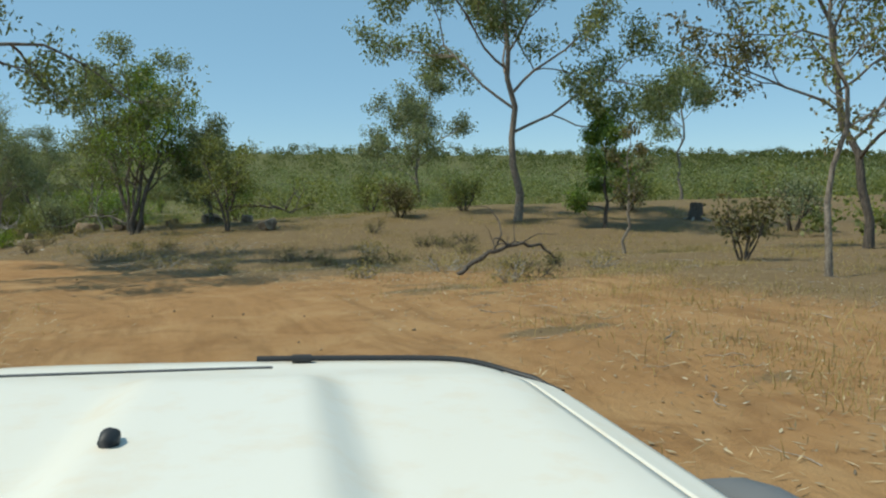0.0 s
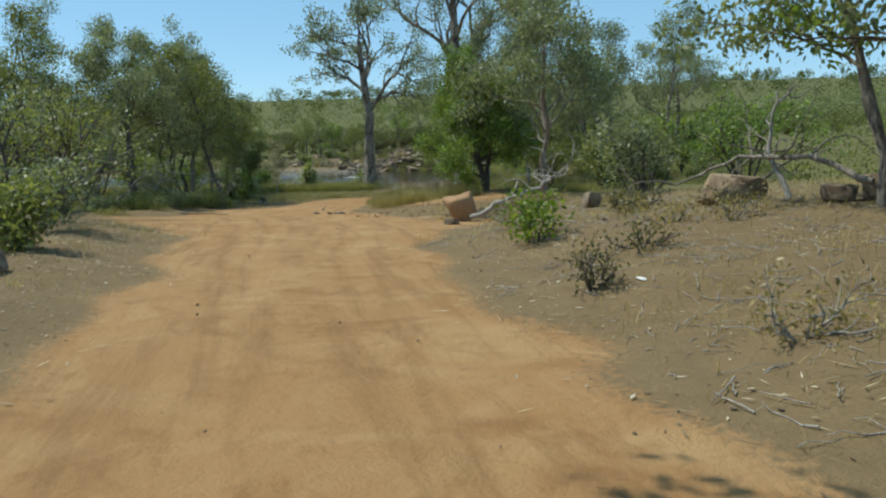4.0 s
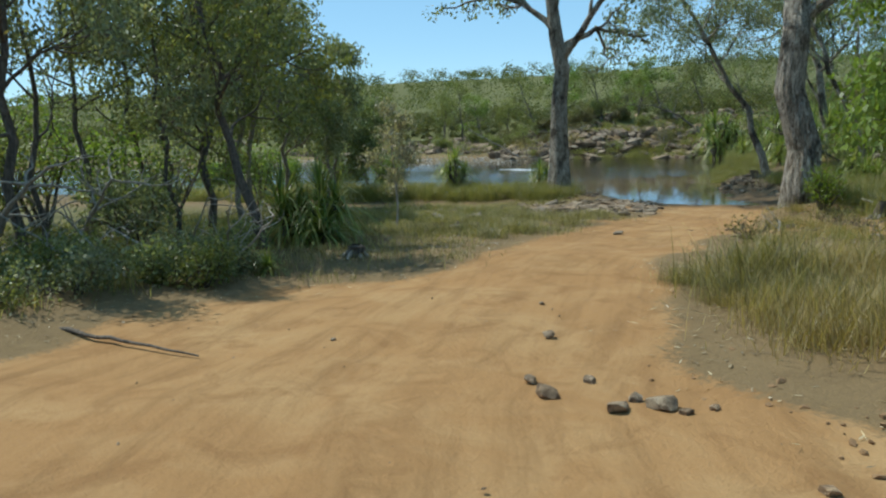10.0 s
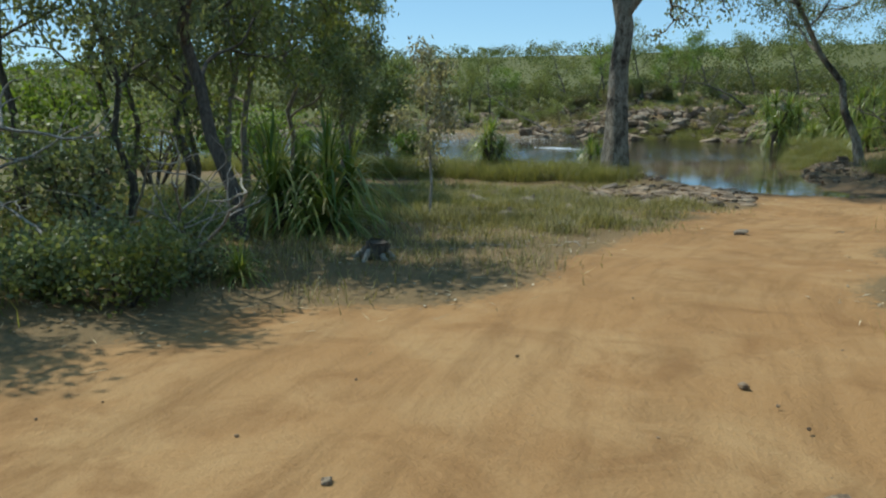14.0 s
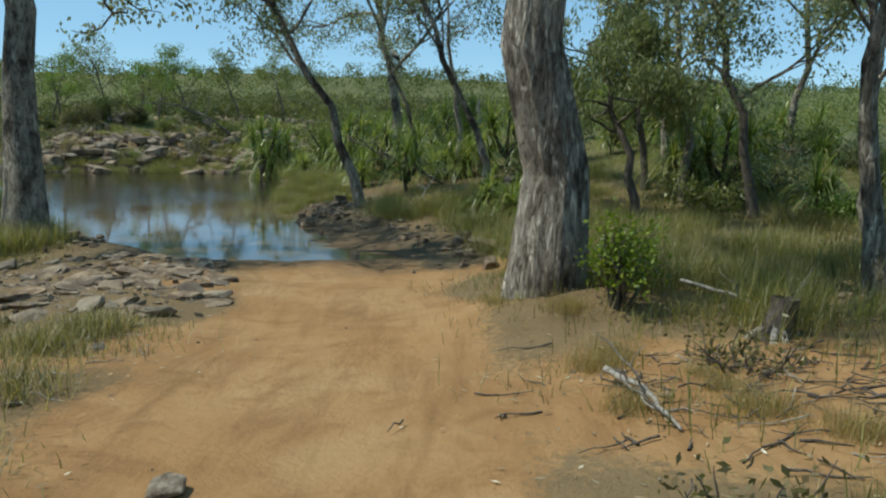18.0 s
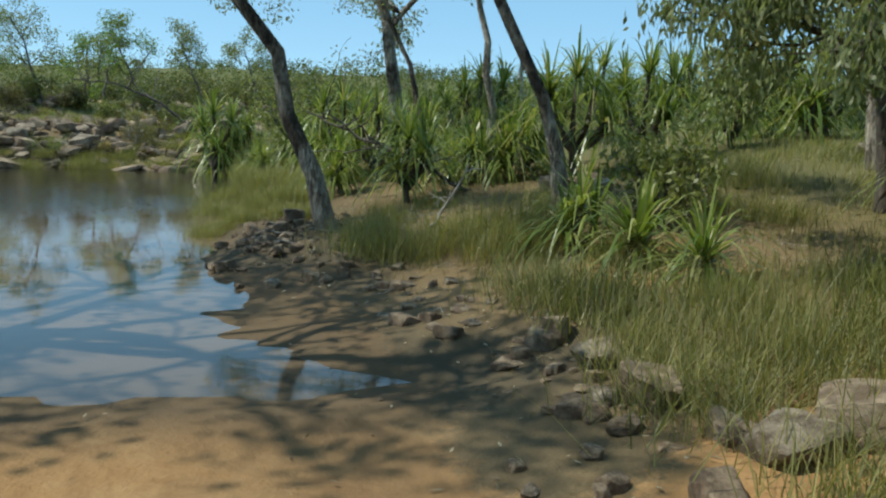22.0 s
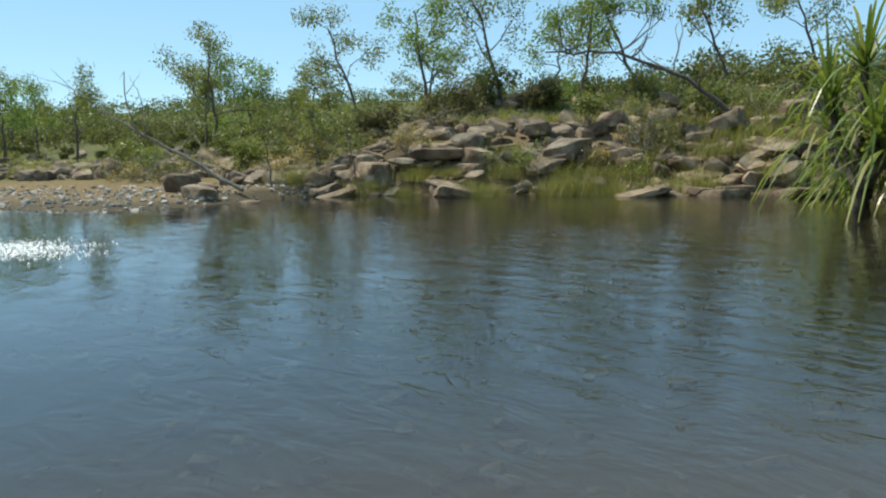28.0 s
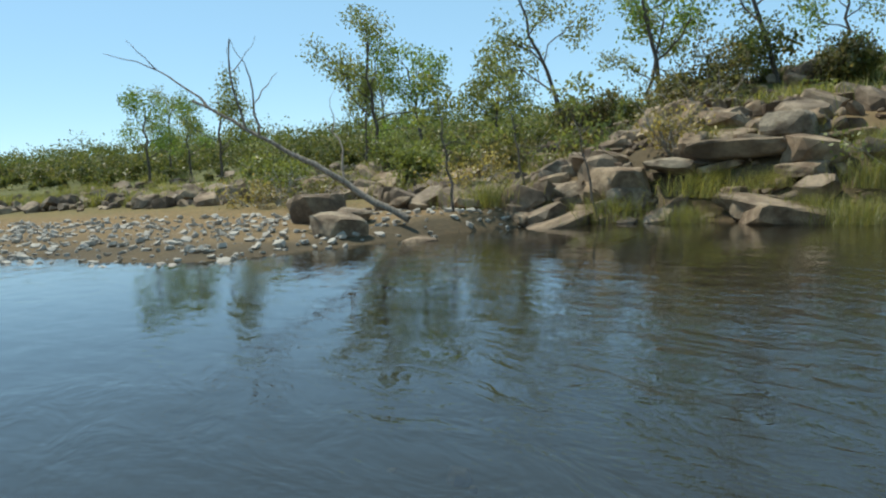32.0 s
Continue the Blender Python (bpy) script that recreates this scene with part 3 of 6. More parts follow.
def build_ground():
    xs, ys = axis(-84, 20, 0.34, -1500, 1400), axis(-2, 112, 0.34, -1000, 1600)
    X, Y = np.meshgrid(xs, ys)
    Z = ground(X, Y)
    s, r = -0.52 * X + 0.85 * Y, 0.85 * X + 0.52 * Y
    d, ot = creek(X, Y), off_track(X, Y) - half_width(X, Y)
    ruts = np.exp(-((np.abs(off_track(X, Y)) - 0.75) / 0.22) ** 2)
    inside = sm(0.3, -0.5, ot)
    Z = Z - 0.035 * ruts * inside + 0.02 * wav(X, Y, 5.0) * (1 - inside)
    sand = np.maximum(sm(0.9, -0.9, ot), 0.45 * sm(-1.2, 0.2, d))
    sand = np.maximum(sand, 0.85 * sm(27, 15, s) * sm(10, 2.5, ot) * sm(-1.7, -0.2, wav(X, Y, 0.8, 2) + 0.6 * wav(X, Y, 2.3, 4) + 0.5 * wav(X, Y, 5.1, 1)))
    sand = np.maximum(sand, 0.8 * sm(2.2, 0.8, np.hypot((X + 35.2) / 1.5, (Y - 56.6) / 1.1)))
    sand = np.maximum(sand, 0.75 * sm(3.2, 1.4, np.hypot((X + 28.0) / 1.2, Y - 49.6)))
    sand = np.maximum(sand, 0.7 * sm(60, 72, s) * sm(6, 2, ot) * sm(0.0, 0.5, wav(X, Y, 0.9, 1)))
    sand = np.maximum(sand, 0.36 * sm(-15, -18, r) * sm(104.5, 106.5, s) * sm(113, 110, s))
    green = np.clip(sm(30, 60, s) * sm(3, 9, ot) * 0.75 + sm(112, 124, s) * 0.9, 0, 1) * sm(-4, -9, d)
    # Second term darkens the shore: wet soil, plus bank shade put into the colour.
    bed = np.maximum(sm(0.1, 1.8, d), 0.75 * sm(-2.8, -0.6, d + 0.6 * wav(X, Y, 1.9, 3)))
    V = np.stack([X, Y, Z], -1).reshape(-1, 3)
    nx = len(xs)
    i = (np.arange(len(ys) - 1)[:, None] * nx + np.arange(nx - 1)[None]).ravel()
    Q = np.stack([i, i + 1, i + nx + 1, i + nx], -1)
    face_sand = sand.ravel()[Q].mean(1) * (off_track(X, Y).ravel()[Q].mean(1) < 11)
    face_bed = d.ravel()[Q].mean(1)
    which = np.where(face_bed > 0.4, 2, np.where(face_sand > 0.72, 1, 0))
    for k, (name, label) in enumerate((("ground", "dry brown bush soil with leaf litter and straw"), ("dirt_road", "orange sandy dirt track with wheel ruts"), ("creek_bed", "brown sandy bed under the creek water"))):
        F = Q[which == k]
        used, inv = np.unique(F.ravel(), return_inverse=True)
        me = mesh_of(name, V[used], inv.reshape(-1, 4), SOIL)
        for key, val in (("sand", sand), ("bed", bed), ("green", green), ("across", off_track(X, Y))):
            me.attributes.new(key, "FLOAT", "POINT").data.foreach_set("value", val.ravel()[used].astype(np.float32))
        tagged(new(name, me), label, {"ground": "ground", "dirt_road": "road", "creek_bed": "creek bed"}[name], kind="structure")
    gx, gy = np.arange(-130, -10, 0.8), np.arange(20, 125, 0.8)
    X, Y = np.meshgrid(gx, gy)
    V = np.stack([X, Y, np.full_like(X, WATER)], -1).reshape(-1, 3)
    i = (np.arange(len(gy) - 1)[:, None] * len(gx) + np.arange(len(gx) - 1)[None]).ravel()
    Q = np.stack([i, i + 1, i + len(gx) + 1, i + len(gx)], -1)
    Q = Q[creek(X, Y).ravel()[Q].max(1) > -1.3]
    used, inv = np.unique(Q.ravel(), return_inverse=True)
    me = mesh_of("water", V[used], inv.reshape(-1, 4), WATER_MAT)
    me.attributes.new("silt", "FLOAT", "POINT").data.foreach_set("value", (0.03 + 0.33 * sm(10.5, 3, np.hypot(V[used][:, 0] + 46.5, V[used][:, 1] - 69))).astype(np.float32))
    tagged(new("water", me), "calm clear creek water reflecting the blue sky", "water", kind="structure")


build_ground()

# ---- far woodland ----
def scatter(rng, n, x0, x1, y0, y1, test):
    P = np.stack([rng.uniform(x0, x1, n), rng.uniform(y0, y1, n)], 1)
    return P[test(P[:, 0], P[:, 1])]


def rs(x, y):
    return 0.85 * x + 0.52 * y, -0.52 * x + 0.85 * y


def woodland(name, label, P, rng, size=(1.2, 4.0), n=130, mat=None, squash=0.75):
    h = Heap()
    for x, y in P:
        far = math.hypot(x + 45, y - 60)
        H = rng.uniform(*size) * (1 + 0.25 * (far > 150)) * (0.6 if rs(x, y)[0] < -16 and rs(x, y)[1] < 132 else 1.0)
        m = int(n * np.clip(110 / far, 0.8, 2.6))
        blobs = np.clip(rng.normal(0, 1, (9, 3)), -1.3, 1.3) * np.array([H * 0.34, H * 0.34, H * 0.2]) + np.array([0, 0, H * 0.6])
        V, Q = leaves(rng, blobs + np.array([x, y, float(ground(x, y))]), m // 9, H * 0.15, 0.05 + far * 0.0018, 0.02 + far * 0.0009, 0.0)
        h.add(V, Q)
    return tagged(new(name, h.mesh(name, mat or WOODLAND, False)), label, "woodland", kind="stuff")


RNG = np.random.default_rng(7)
# True where the camera can see along its path; other scrub is culled.
def in_sight(x, y):
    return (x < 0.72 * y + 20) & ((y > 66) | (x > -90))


woodland("far_woodland", "green scrub and low trees covering the far slope", np.concatenate([
    scatter(RNG, 2100, -330, 260, 60, 420, lambda x, y: in_sight(x, y) & (rs(x, y)[1] > 150) & (rs(x, y)[1] < 300)),
    scatter(RNG, 1500, -560, 420, 60, 700, lambda x, y: in_sight(x, y) & (rs(x, y)[1] > 280) & (rs(x, y)[1] < 560))]), RNG, (2.2, 5.2), 130)
woodland("slope_scrub", "dense low green scrub above the far bank", scatter(RNG, 9000, -230, 60, 60, 260, lambda x, y: in_sight(x, y) & (rs(x, y)[1] > 116.5) & (rs(x, y)[1] < 165) & (rs(x, y)[0] < 40) & ((rs(x, y)[0] > -14) | (rs(x, y)[1] > 129))), RNG, (0.8, 2.3), 160, SLOPE_LEAF)
woodland("dry_scrub", "low dry olive scrub behind the gravel bar", scatter(RNG, 260, -140, -60, 60, 110, lambda x, y: in_sight(x, y) & (rs(x, y)[1] > 117) & (rs(x, y)[1] < 131) & (rs(x, y)[0] < -14)), RNG, (0.45, 1.2), 150, SLOPE_LEAF)
woodland("bush_scrub", "olive green scrub on the flat beside the track", np.concatenate([
    scatter(RNG, 800, -30, 110, 40, 150, lambda x, y: in_sight(x, y) & (rs(x, y)[0] > 10) & (rs(x, y)[1] > 38) & (off_track(x, y) > 14)),
    scatter(RNG, 220, -130, -48, -10, 60, lambda x, y: (rs(x, y)[1] < 74) & (off_track(x, y) > 12)),
    scatter(RNG, 260, -60, 60, -40, 45, lambda x, y: (rs(x, y)[1] < 44) & (off_track(x, y) > 16))]), RNG, (0.9, 2.8), 120, OLIVE_LEAF)

woodland("scrub_trees", "scattered olive and grey-green trees over the flat scrub", scatter(RNG, 620, -60, 150, 45, 230, lambda x, y: in_sight(x, y) & (rs(x, y)[0] > 6) & (rs(x, y)[1] > 52) & (rs(x, y)[1] < 190) & (off_track(x, y) > 18) & ((rs(x, y)[1] > 112) | (rs(x, y)[0] > 16))), RNG, (2.2, 5.0), 190, GUM_LEAF)

# ---- trees by the start of the track ----
GUM = dict(bark=BARK_GUM, foliage=GUM_LEAF)
tree("tall spreading gum tree with pale trunk and olive crown", 4.4, 40.6, 12.0, 11, top=(-0.6, 0), trunk_r=0.18, clear=0.36, limbs=9, limb_len=0.4, each=30, sig=0.4, leaf=(0.26, 0.06), lift=0.75, **GUM)
tree("wide gum tree beside the track casting shade", -12.4, 23.4, 11.5, 12, top=(3.2, 3.2), trunk_r=0.26, clear=0.58, limbs=9, limb_len=0.46, each=16, sig=0.4, leaf=(0.26, 0.06), **GUM)
tree("slender sapling with sparse withered leaves", 7.5, 30.5, 4.1, 13, trunk_r=0.05, clear=0.3, limbs=7, limb_len=0.16, level=1, each=4, sig=0.14, leaf=(0.17, 0.05), bark=BARK_GUM, foliage=BROWN_LEAF, name="sapling")
tree("thin bare-stemmed gum sapling", 9.9, 22.1, 7.0, 14, trunk_r=0.065, clear=0.45, limbs=8, limb_len=0.22, level=1, each=5, sig=0.2, leaf=(0.17, 0.05), bark=BARK_GUM, foliage=OLIVE_LEAF, name="sapling")
tree("dark leaning tree with ragged crown", 13.7, 29.1, 8.5, 15, top=(-1.2, 0.4), trunk_r=0.13, clear=0.3, limbs=7, limb_len=0.36, each=6, sig=0.26, leaf=(0.2, 0.06), bark=BARK_DARK, foliage=BROWN_LEAF)
tree("dark green young tree behind dry grass", 7.9, 39.1, 5.2, 16, trunk_r=0.08, clear=0.15, limbs=9, limb_len=0.2, level=1, each=20, sig=0.22, leaf=(0.2, 0.06), bark=BARK_DARK, foliage=GREEN_LEAF)
tree("slender gum tree with rounded crown", 17.8, 70.6, 10.5, 17, trunk_r=0.13, clear=0.55, limbs=7, limb_len=0.3, each=12, sig=0.4, leaf=(0.3, 0.08), **GUM)
tree("round gum tree standing over the scrub", -4.4, 80.4, 11.0, 18, trunk_r=0.2, clear=0.4, limbs=8, limb_len=0.42, each=14, sig=0.5, leaf=(0.36, 0.1), bark=BARK_GUM, foliage=GREY_LEAF)
tree("tall leafy tree with several stems", -12.2, 39.4, 7.4, 19, trunk_r=0.07, stems=4, clear=0.3, limbs=6, limb_len=0.22, each=5, sig=0.26, leaf=(0.19, 0.045), bark=BARK_GUM, foliage=GUM_LEAF)
tree("dense olive bush tree above boulders", -7.0, 37.0, 3.4, 20, trunk_r=0.06, stems=3, clear=0.2, limbs=7, limb_len=0.3, level=1, each=7, sig=0.26, leaf=(0.15, 0.042), bark=BARK_DARK, foliage=OLIVE_LEAF)
tree("grey-green bush tree in dry scrub", -9.4, 41.5, 4.4, 21, trunk_r=0.08, stems=3, clear=0.2, limbs=7, limb_len=0.3, level=1, each=13, sig=0.3, leaf=(0.19, 0.05), bark=BARK_DARK, foliage=GREY_LEAF)
tree("tree with dark leaning stems beside boulders", -11.4, 38.2, 6.2, 22, top=(1.2, 0), trunk_r=0.11, stems=2, clear=0.3, limbs=7, limb_len=0.32, each=5, sig=0.28, leaf=(0.18, 0.045), bark=BARK_DARK, foliage=GREEN_LEAF)

# ---- trees round the crossing ----
tree("large paperbark with forked limbs by the water", -49.6, 63.8, 12.5, 31, top=(-0.5, 0.2), trunk_r=0.43, clear=0.5, limbs=9, limb_len=0.33, each=6, sig=0.3, leaf=(0.28, 0.07), droop=0.9, lift=0.55, bark=BARK_PAPER, foliage=GREY_LEAF, name="paperbark_tree", sides=14, wig=0.26)
tree("massive old paperbark with flaking grey and white bark", BIG[0], BIG[1], 13.5, 32, top=(-0.5, 0.2), trunk_r=0.39, flare=0.28, clear=0.34, limbs=9, limb_len=0.36, each=14, sig=0.32, leaf=(0.2, 0.04), droop=0.9, lift=0.95, furrow=0.05, bark=BARK_WHITE, foliage=GREY_LEAF, name="paperbark_tree", sides=18, wig=0.24)
tree("pale leaning paperbark on the rocky point", -44.85, 71.2, 9.5, 33, top=(-3.3, -1.2), trunk_r=0.15, clear=0.46, limbs=8, limb_len=0.28, each=15, sig=0.3, leaf=(0.18, 0.035), droop=0.9, bark=BARK_PAPER, foliage=GREY_LEAF, name="paperbark_tree", bend=0.25, sides=12)
tree("gnarled forked paperbark above the pandanus", -47.7, 81.6, 10.0, 34, top=(-1.2, -0.3), trunk_r=0.24, clear=0.4, limbs=8, limb_len=0.38, each=16, sig=0.34, leaf=(0.2, 0.04), droop=0.8, lift=0.3, bark=BARK_PAPER, foliage=GREY_LEAF, name="paperbark_tree", wig=0.28)
tree("thin leaning paperbark in long grass", -41.1, 71.2, 9.0, 35, top=(-2.7, -0.4), trunk_r=0.115, clear=0.45, limbs=7, limb_len=0.26, each=14, sig=0.28, leaf=(0.18, 0.035), droop=0.9, bark=BARK_PAPER, foliage=GREY_LEAF, name="paperbark_tree")
tree("straight pale dead-topped trunk", -43.75, 77.2, 7.5, 36, top=(-0.6, 0), trunk_r=0.11, clear=0.7, limbs=4, limb_len=0.2, level=1, each=3, sig=0.2, bark=BARK_PAPER, foliage=GREY_LEAF, name="paperbark_tree")
tree("broken pale dead trunk without crown", -43.1, 77.6, 3.1, 37, top=(-0.15, 0), trunk_r=0.1, clear=0.8, limbs=2, limb_len=0.08, level=0, each=0, bark=BARK_DEAD, name="dead_trunk")
tree("crooked pale stem among the pandanus", -44.9, 76.3, 6.5, 38, top=(-1.4, -0.3), trunk_r=0.08, clear=0.6, limbs=5, limb_len=0.22, level=1, each=4, sig=0.2, bark=BARK_PAPER, foliage=GREY_LEAF, name="paperbark_tree", wig=0.3)
tree("dark leaning tree with drooping foliage", -37.0, 68.0, 4.8, 39, top=(-1.2, 0.2), trunk_r=0.11, clear=0.48, limbs=10, limb_len=0.28, lift=0.15, up=-0.02, each=16, sig=0.22, leaf=(0.17, 0.024), droop=1.6, bark=BARK_DARK, foliage=GUM_LEAF, bend=0.5)
for i, (x, y, h, dx, lab) in enumerate(((-36.0, 69.8, 7.5, -0.6, "slim paperbark in the shade on the bank"), (-34.5, 68.5, 7.5, -1.8, "dark stem leaning over grass"), (-37.0, 71.0, 5.0, -0.6, "thin young paperbark on the bank"), (-36.6, 73.7, 8.0, -0.4, "grey-barked tree on the bank"),
                                       (-33.7, 60.6, 9.0, -1.0, "grey paperbark beside the track"), (-32.6, 66.0, 8.5, -0.8, "tall paperbark with thin crown"), (-33.3, 76.1, 8.5, 0.6, "pale tree behind red rocks"), (-31.5, 71.5, 9.0, 0.4, "drooping grey tree on the bank"))):
    tree(lab, x, y, h, 50 + i, top=(dx, 0), trunk_r=0.07 + 0.006 * h, clear=0.35, limbs=7, limb_len=0.26, each=5 if i < 4 else 9, sig=0.28, leaf=(0.18, 0.04), droop=0.8, bark=BARK_DARK if i in (1, 2) else BARK_PAPER, foliage=GREY_LEAF, name="paperbark_tree")
tree("big leafy green shrub tree beside the track", -30.2, 52.9, 5.0, 60, trunk_r=0.1, stems=4, clear=0.12, limbs=7, limb_len=0.33, each=13, sig=0.24, leaf=(0.17, 0.04), droop=0.7, bark=BARK_DARK, foliage=GREEN_LEAF, lift=0.3, name="shrub_tree")
tree("grey-leaved tree behind the green shrub", -26.1, 51.3, 7.0, 61, trunk_r=0.1, stems=2, clear=0.3, limbs=7, limb_len=0.3, each=9, sig=0.3, leaf=(0.19, 0.045), bark=BARK_GUM, foliage=GREY_LEAF)
for i, (x, y, h, dx, dy, tr) in enumerate(((-43.4, 43.9, 7.6, -0.8, 0.2, 0.08), (-45.9, 45.4, 8.5, -1.2, 0, 0.09), (-41.6, 43.2, 7.2, -0.8, 0.4, 0.12), (-41.6, 47.4, 7.0, -1.4, -0.6, 0.13), (-42.2, 41.4, 6.5, -1.0, 0.4, 0.08), (-43.4, 39.6, 8.0, 0, 0, 0.1),
                                          (-47.0, 48.4, 8.5, 0.2, 0, 0.12), (-50.3, 49.6, 7.5, -0.4, 0.5, 0.1), (-44.6, 37.4, 8.5, 0.3, 0, 0.11), (-47.6, 41.5, 9.0, 0, 0, 0.13), (-51.1, 47.9, 8.0, 0, 0, 0.11), (-41.2, 38.4, 6.6, -1.0, 0, 0.08), (-44.2, 46.6, 7.4, -0.6, 0, 0.07), (-47.6, 47.6, 8.2, 0.2, 0.4, 0.08))):
    tree(("dark paperbark stem in the thicket", "grey-leaved thicket tree with thin trunk", "leaning thicket tree with drooping leaves")[i % 3], x, y, h, 70 + i, top=(dx, dy), trunk_r=tr * 0.8, clear=0.35, limbs=7, limb_len=0.23, each=7, sig=0.26, leaf=(0.17, 0.04), droop=0.8,
         bark=BARK_DARK, foliage=(GREY_LEAF, OLIVE_LEAF)[i % 2], name="paperbark_tree", group="thicket trees")
for i, (x, y, h) in enumerate(((-50.6, 51.2, 8.0), (-52.6, 53.4, 7.4), (-53.6, 55.6, 5.6), (-56.6, 57.6, 4.6), (-48.8, 50.2, 7.0), (-58.4, 60.4, 4.2))):
    tree("grey-leaved tree at the head of the pool", x, y, h, 640 + i, top=(0.3 - 0.2 * i, 0.2), trunk_r=0.05 + 0.006 * h, clear=0.3, limbs=8, limb_len=0.26, each=10, sig=0.3, leaf=(0.2, 0.05), droop=0.6, bark=BARK_GUM, foliage=(GREY_LEAF, GUM_LEAF)[i % 2], group="pool trees")
tree("thin pale-leaved sapling on the stony flat", -43.4, 51.7, 3.3, 650, trunk_r=0.03, clear=0.35, limbs=9, limb_len=0.18, level=1, each=8, sig=0.16, leaf=(0.14, 0.03), droop=0.9, bark=BARK_DEAD, foliage=PALE_LEAF, name="sapling")
for i, (x, y, h, wd, mat) in enumerate(((-44.6, 46.0, 1.6, 1.8, GREY_LEAF), (-44.8, 41.6, 1.8, 2.2, GREY_LEAF), (-47.0, 46.4, 2.6, 2.6, GREEN_LEAF), (-48.0, 43.5, 2.6, 2.8, OLIVE_LEAF), (-42.2, 39.6, 2.0, 2.2, GREY_LEAF), (-55.5, 50.3, 3.4, 3.2, OLIVE_LEAF), (-57.1, 54.4, 2.6, 2.6, GREEN_LEAF), (-49.5, 44.9, 3.8, 3.4, GREEN_LEAF))):
    bush("dense undergrowth shrub beneath thicket trees", x, y, h, wd, 90 + i, mat, stems=8, each=10, sig=0.24, leaf=(0.15, 0.045))


# ---- rocks ----
def rock_mesh(seed, flat=0.7, cuts=9, sub=3, rough=0.05):
    rng = np.random.default_rng(seed)
    bm = bmesh.new()
    bmesh.ops.create_icosphere(bm, subdivisions=sub, radius=1.0)
    turn = Matrix.Rotation(rng.uniform(0, 3.1), 3, "Z") @ Matrix.Rotation(rng.uniform(-0.3, 0.3), 3, "X")
    planes = [(np.array(turn @ Vector(a)), rng.uniform(0.5, 0.72)) for a in ((1, 0, 0), (-1, 0, 0), (0, 1, 0), (0, -1, 0))]
    planes += [(unit(rng.normal(0, 1, 3)), rng.uniform(0.5, 0.8)) for _ in range(cuts)]
    planes += [(unit(rng.normal(0, 0.12, 3) + np.array([0, 0, 1.0])), 0.55), (np.array([0, 0, -1.0]), 0.55)]
    off = rng.uniform(0, 50, 3)
    for v in bm.verts:
        p = np.array(v.co)
        p *= 1 + rough * 1.5 * noise.noise(Vector(p * 1.6 + off)) + rough * noise.noise(Vector(p * 4.1 + off))
        for nrm, c in planes:
            d = p @ nrm - c
            if d > 0:
                p = p - nrm * d * 0.93
        v.co = p * np.array([1, 1, flat])
    for v in bm.verts:
        v.co *= 1 + 0.035 * noise.noise(v.co * 5.0 + Vector(off)) + 0.02 * noise.noise(v.co * 11.0)
    me = bpy.data.meshes.new("rock")
    bm.to_mesh(me)
    bm.free()
    me.materials.append(ROCK)
    return me


BLOCKS = [rock_mesh(200 + i, 0.75) for i in range(7)]
SLABS = [rock_mesh(220 + i, 0.36, 7) for i in range(5)]
PEBBLES = [rock_mesh(240 + i, 0.6, 7, 2) for i in range(4)]


def rock(x, y, size, rng, kinds=None, label="brown weathered sandstone boulder", group="", up=0.0, name="rock", stretch=1.0):
    kinds = kinds or BLOCKS
    me = kinds[int(rng.integers(len(kinds)))]
    ob = new(name, me)
    s = size * 0.62
    ob.matrix_basis = pose(x, y, max(float(ground(x, y)), WATER - 0.3) + s * (0.22 if kinds is not SLABS else 0.1) + up, rng.uniform(-14, 14), rng.uniform(-14, 14), rng.uniform(0, 360)) @ Matrix.Diagonal((s * rng.uniform(0.8, 1.25) * stretch, s * rng.uniform(0.8, 1.2), s * rng.uniform(0.75, 1.15), 1))
    return tagged(ob, label, "rock", group)


def xy(r, s):
    """The place r metres along and s metres across the creek."""
    k = 0.85 * 0.85 + 0.52 * 0.52
    return (0.85 * r - 0.52 * s) / k, (0.52 * r + 0.85 * s) / k


RK = np.random.default_rng(5)
for i in range(30):
    r, s = RK.uniform(-20, 3), 107.0 + abs(RK.normal(0, 1)) * 3.8
    x, y = xy(r, s)
    if r < -17 and s < 109:
        continue
    size = RK.choice([0.35, 0.55, 0.75, 1.0], p=[0.3, 0.34, 0.25, 0.11])
    rock(x, y, size, RK, SLABS if RK.random() < 0.35 else BLOCKS, "grey-brown sandstone block on the far bank", "rocks of the far bank")
for i in range(42):
    r, s = RK.uniform(-17, 2), RK.uniform(106.2, 109.3)
    x, y = xy(r, s)
    rock(x, y, RK.uniform(0.55, 1.2), RK, SLABS, "flat sandstone ledge at the waterline", "ledges of the far bank", stretch=1.3)
for r, s, size in ((-8.5, 111.0, 1.0), (-7.2, 111.4, 1.0), (-10.5, 109.8, 0.9), (-9.5, 108.6, 1.1), (-12.2, 108.8, 1.0), (-5.5, 110.3, 1.0), (-14.8, 108.2, 1.1), (-3.6, 111.4, 1.2)):
    x, y = xy(r, s)
    rock(x, y, size, RK, None, "large angular sandstone boulder", "rocks of the far bank", up=0.15)
for x, y, size in ((-70.1, 80.0, 0.9), (-71.3, 80.8, 0.7), (-69.1, 80.8, 0.6), (-72.3, 80.5, 1.0)):
    rock(x, y, size, RK, None, "wet grey boulder at the water's edge", "rocks of the far bank")
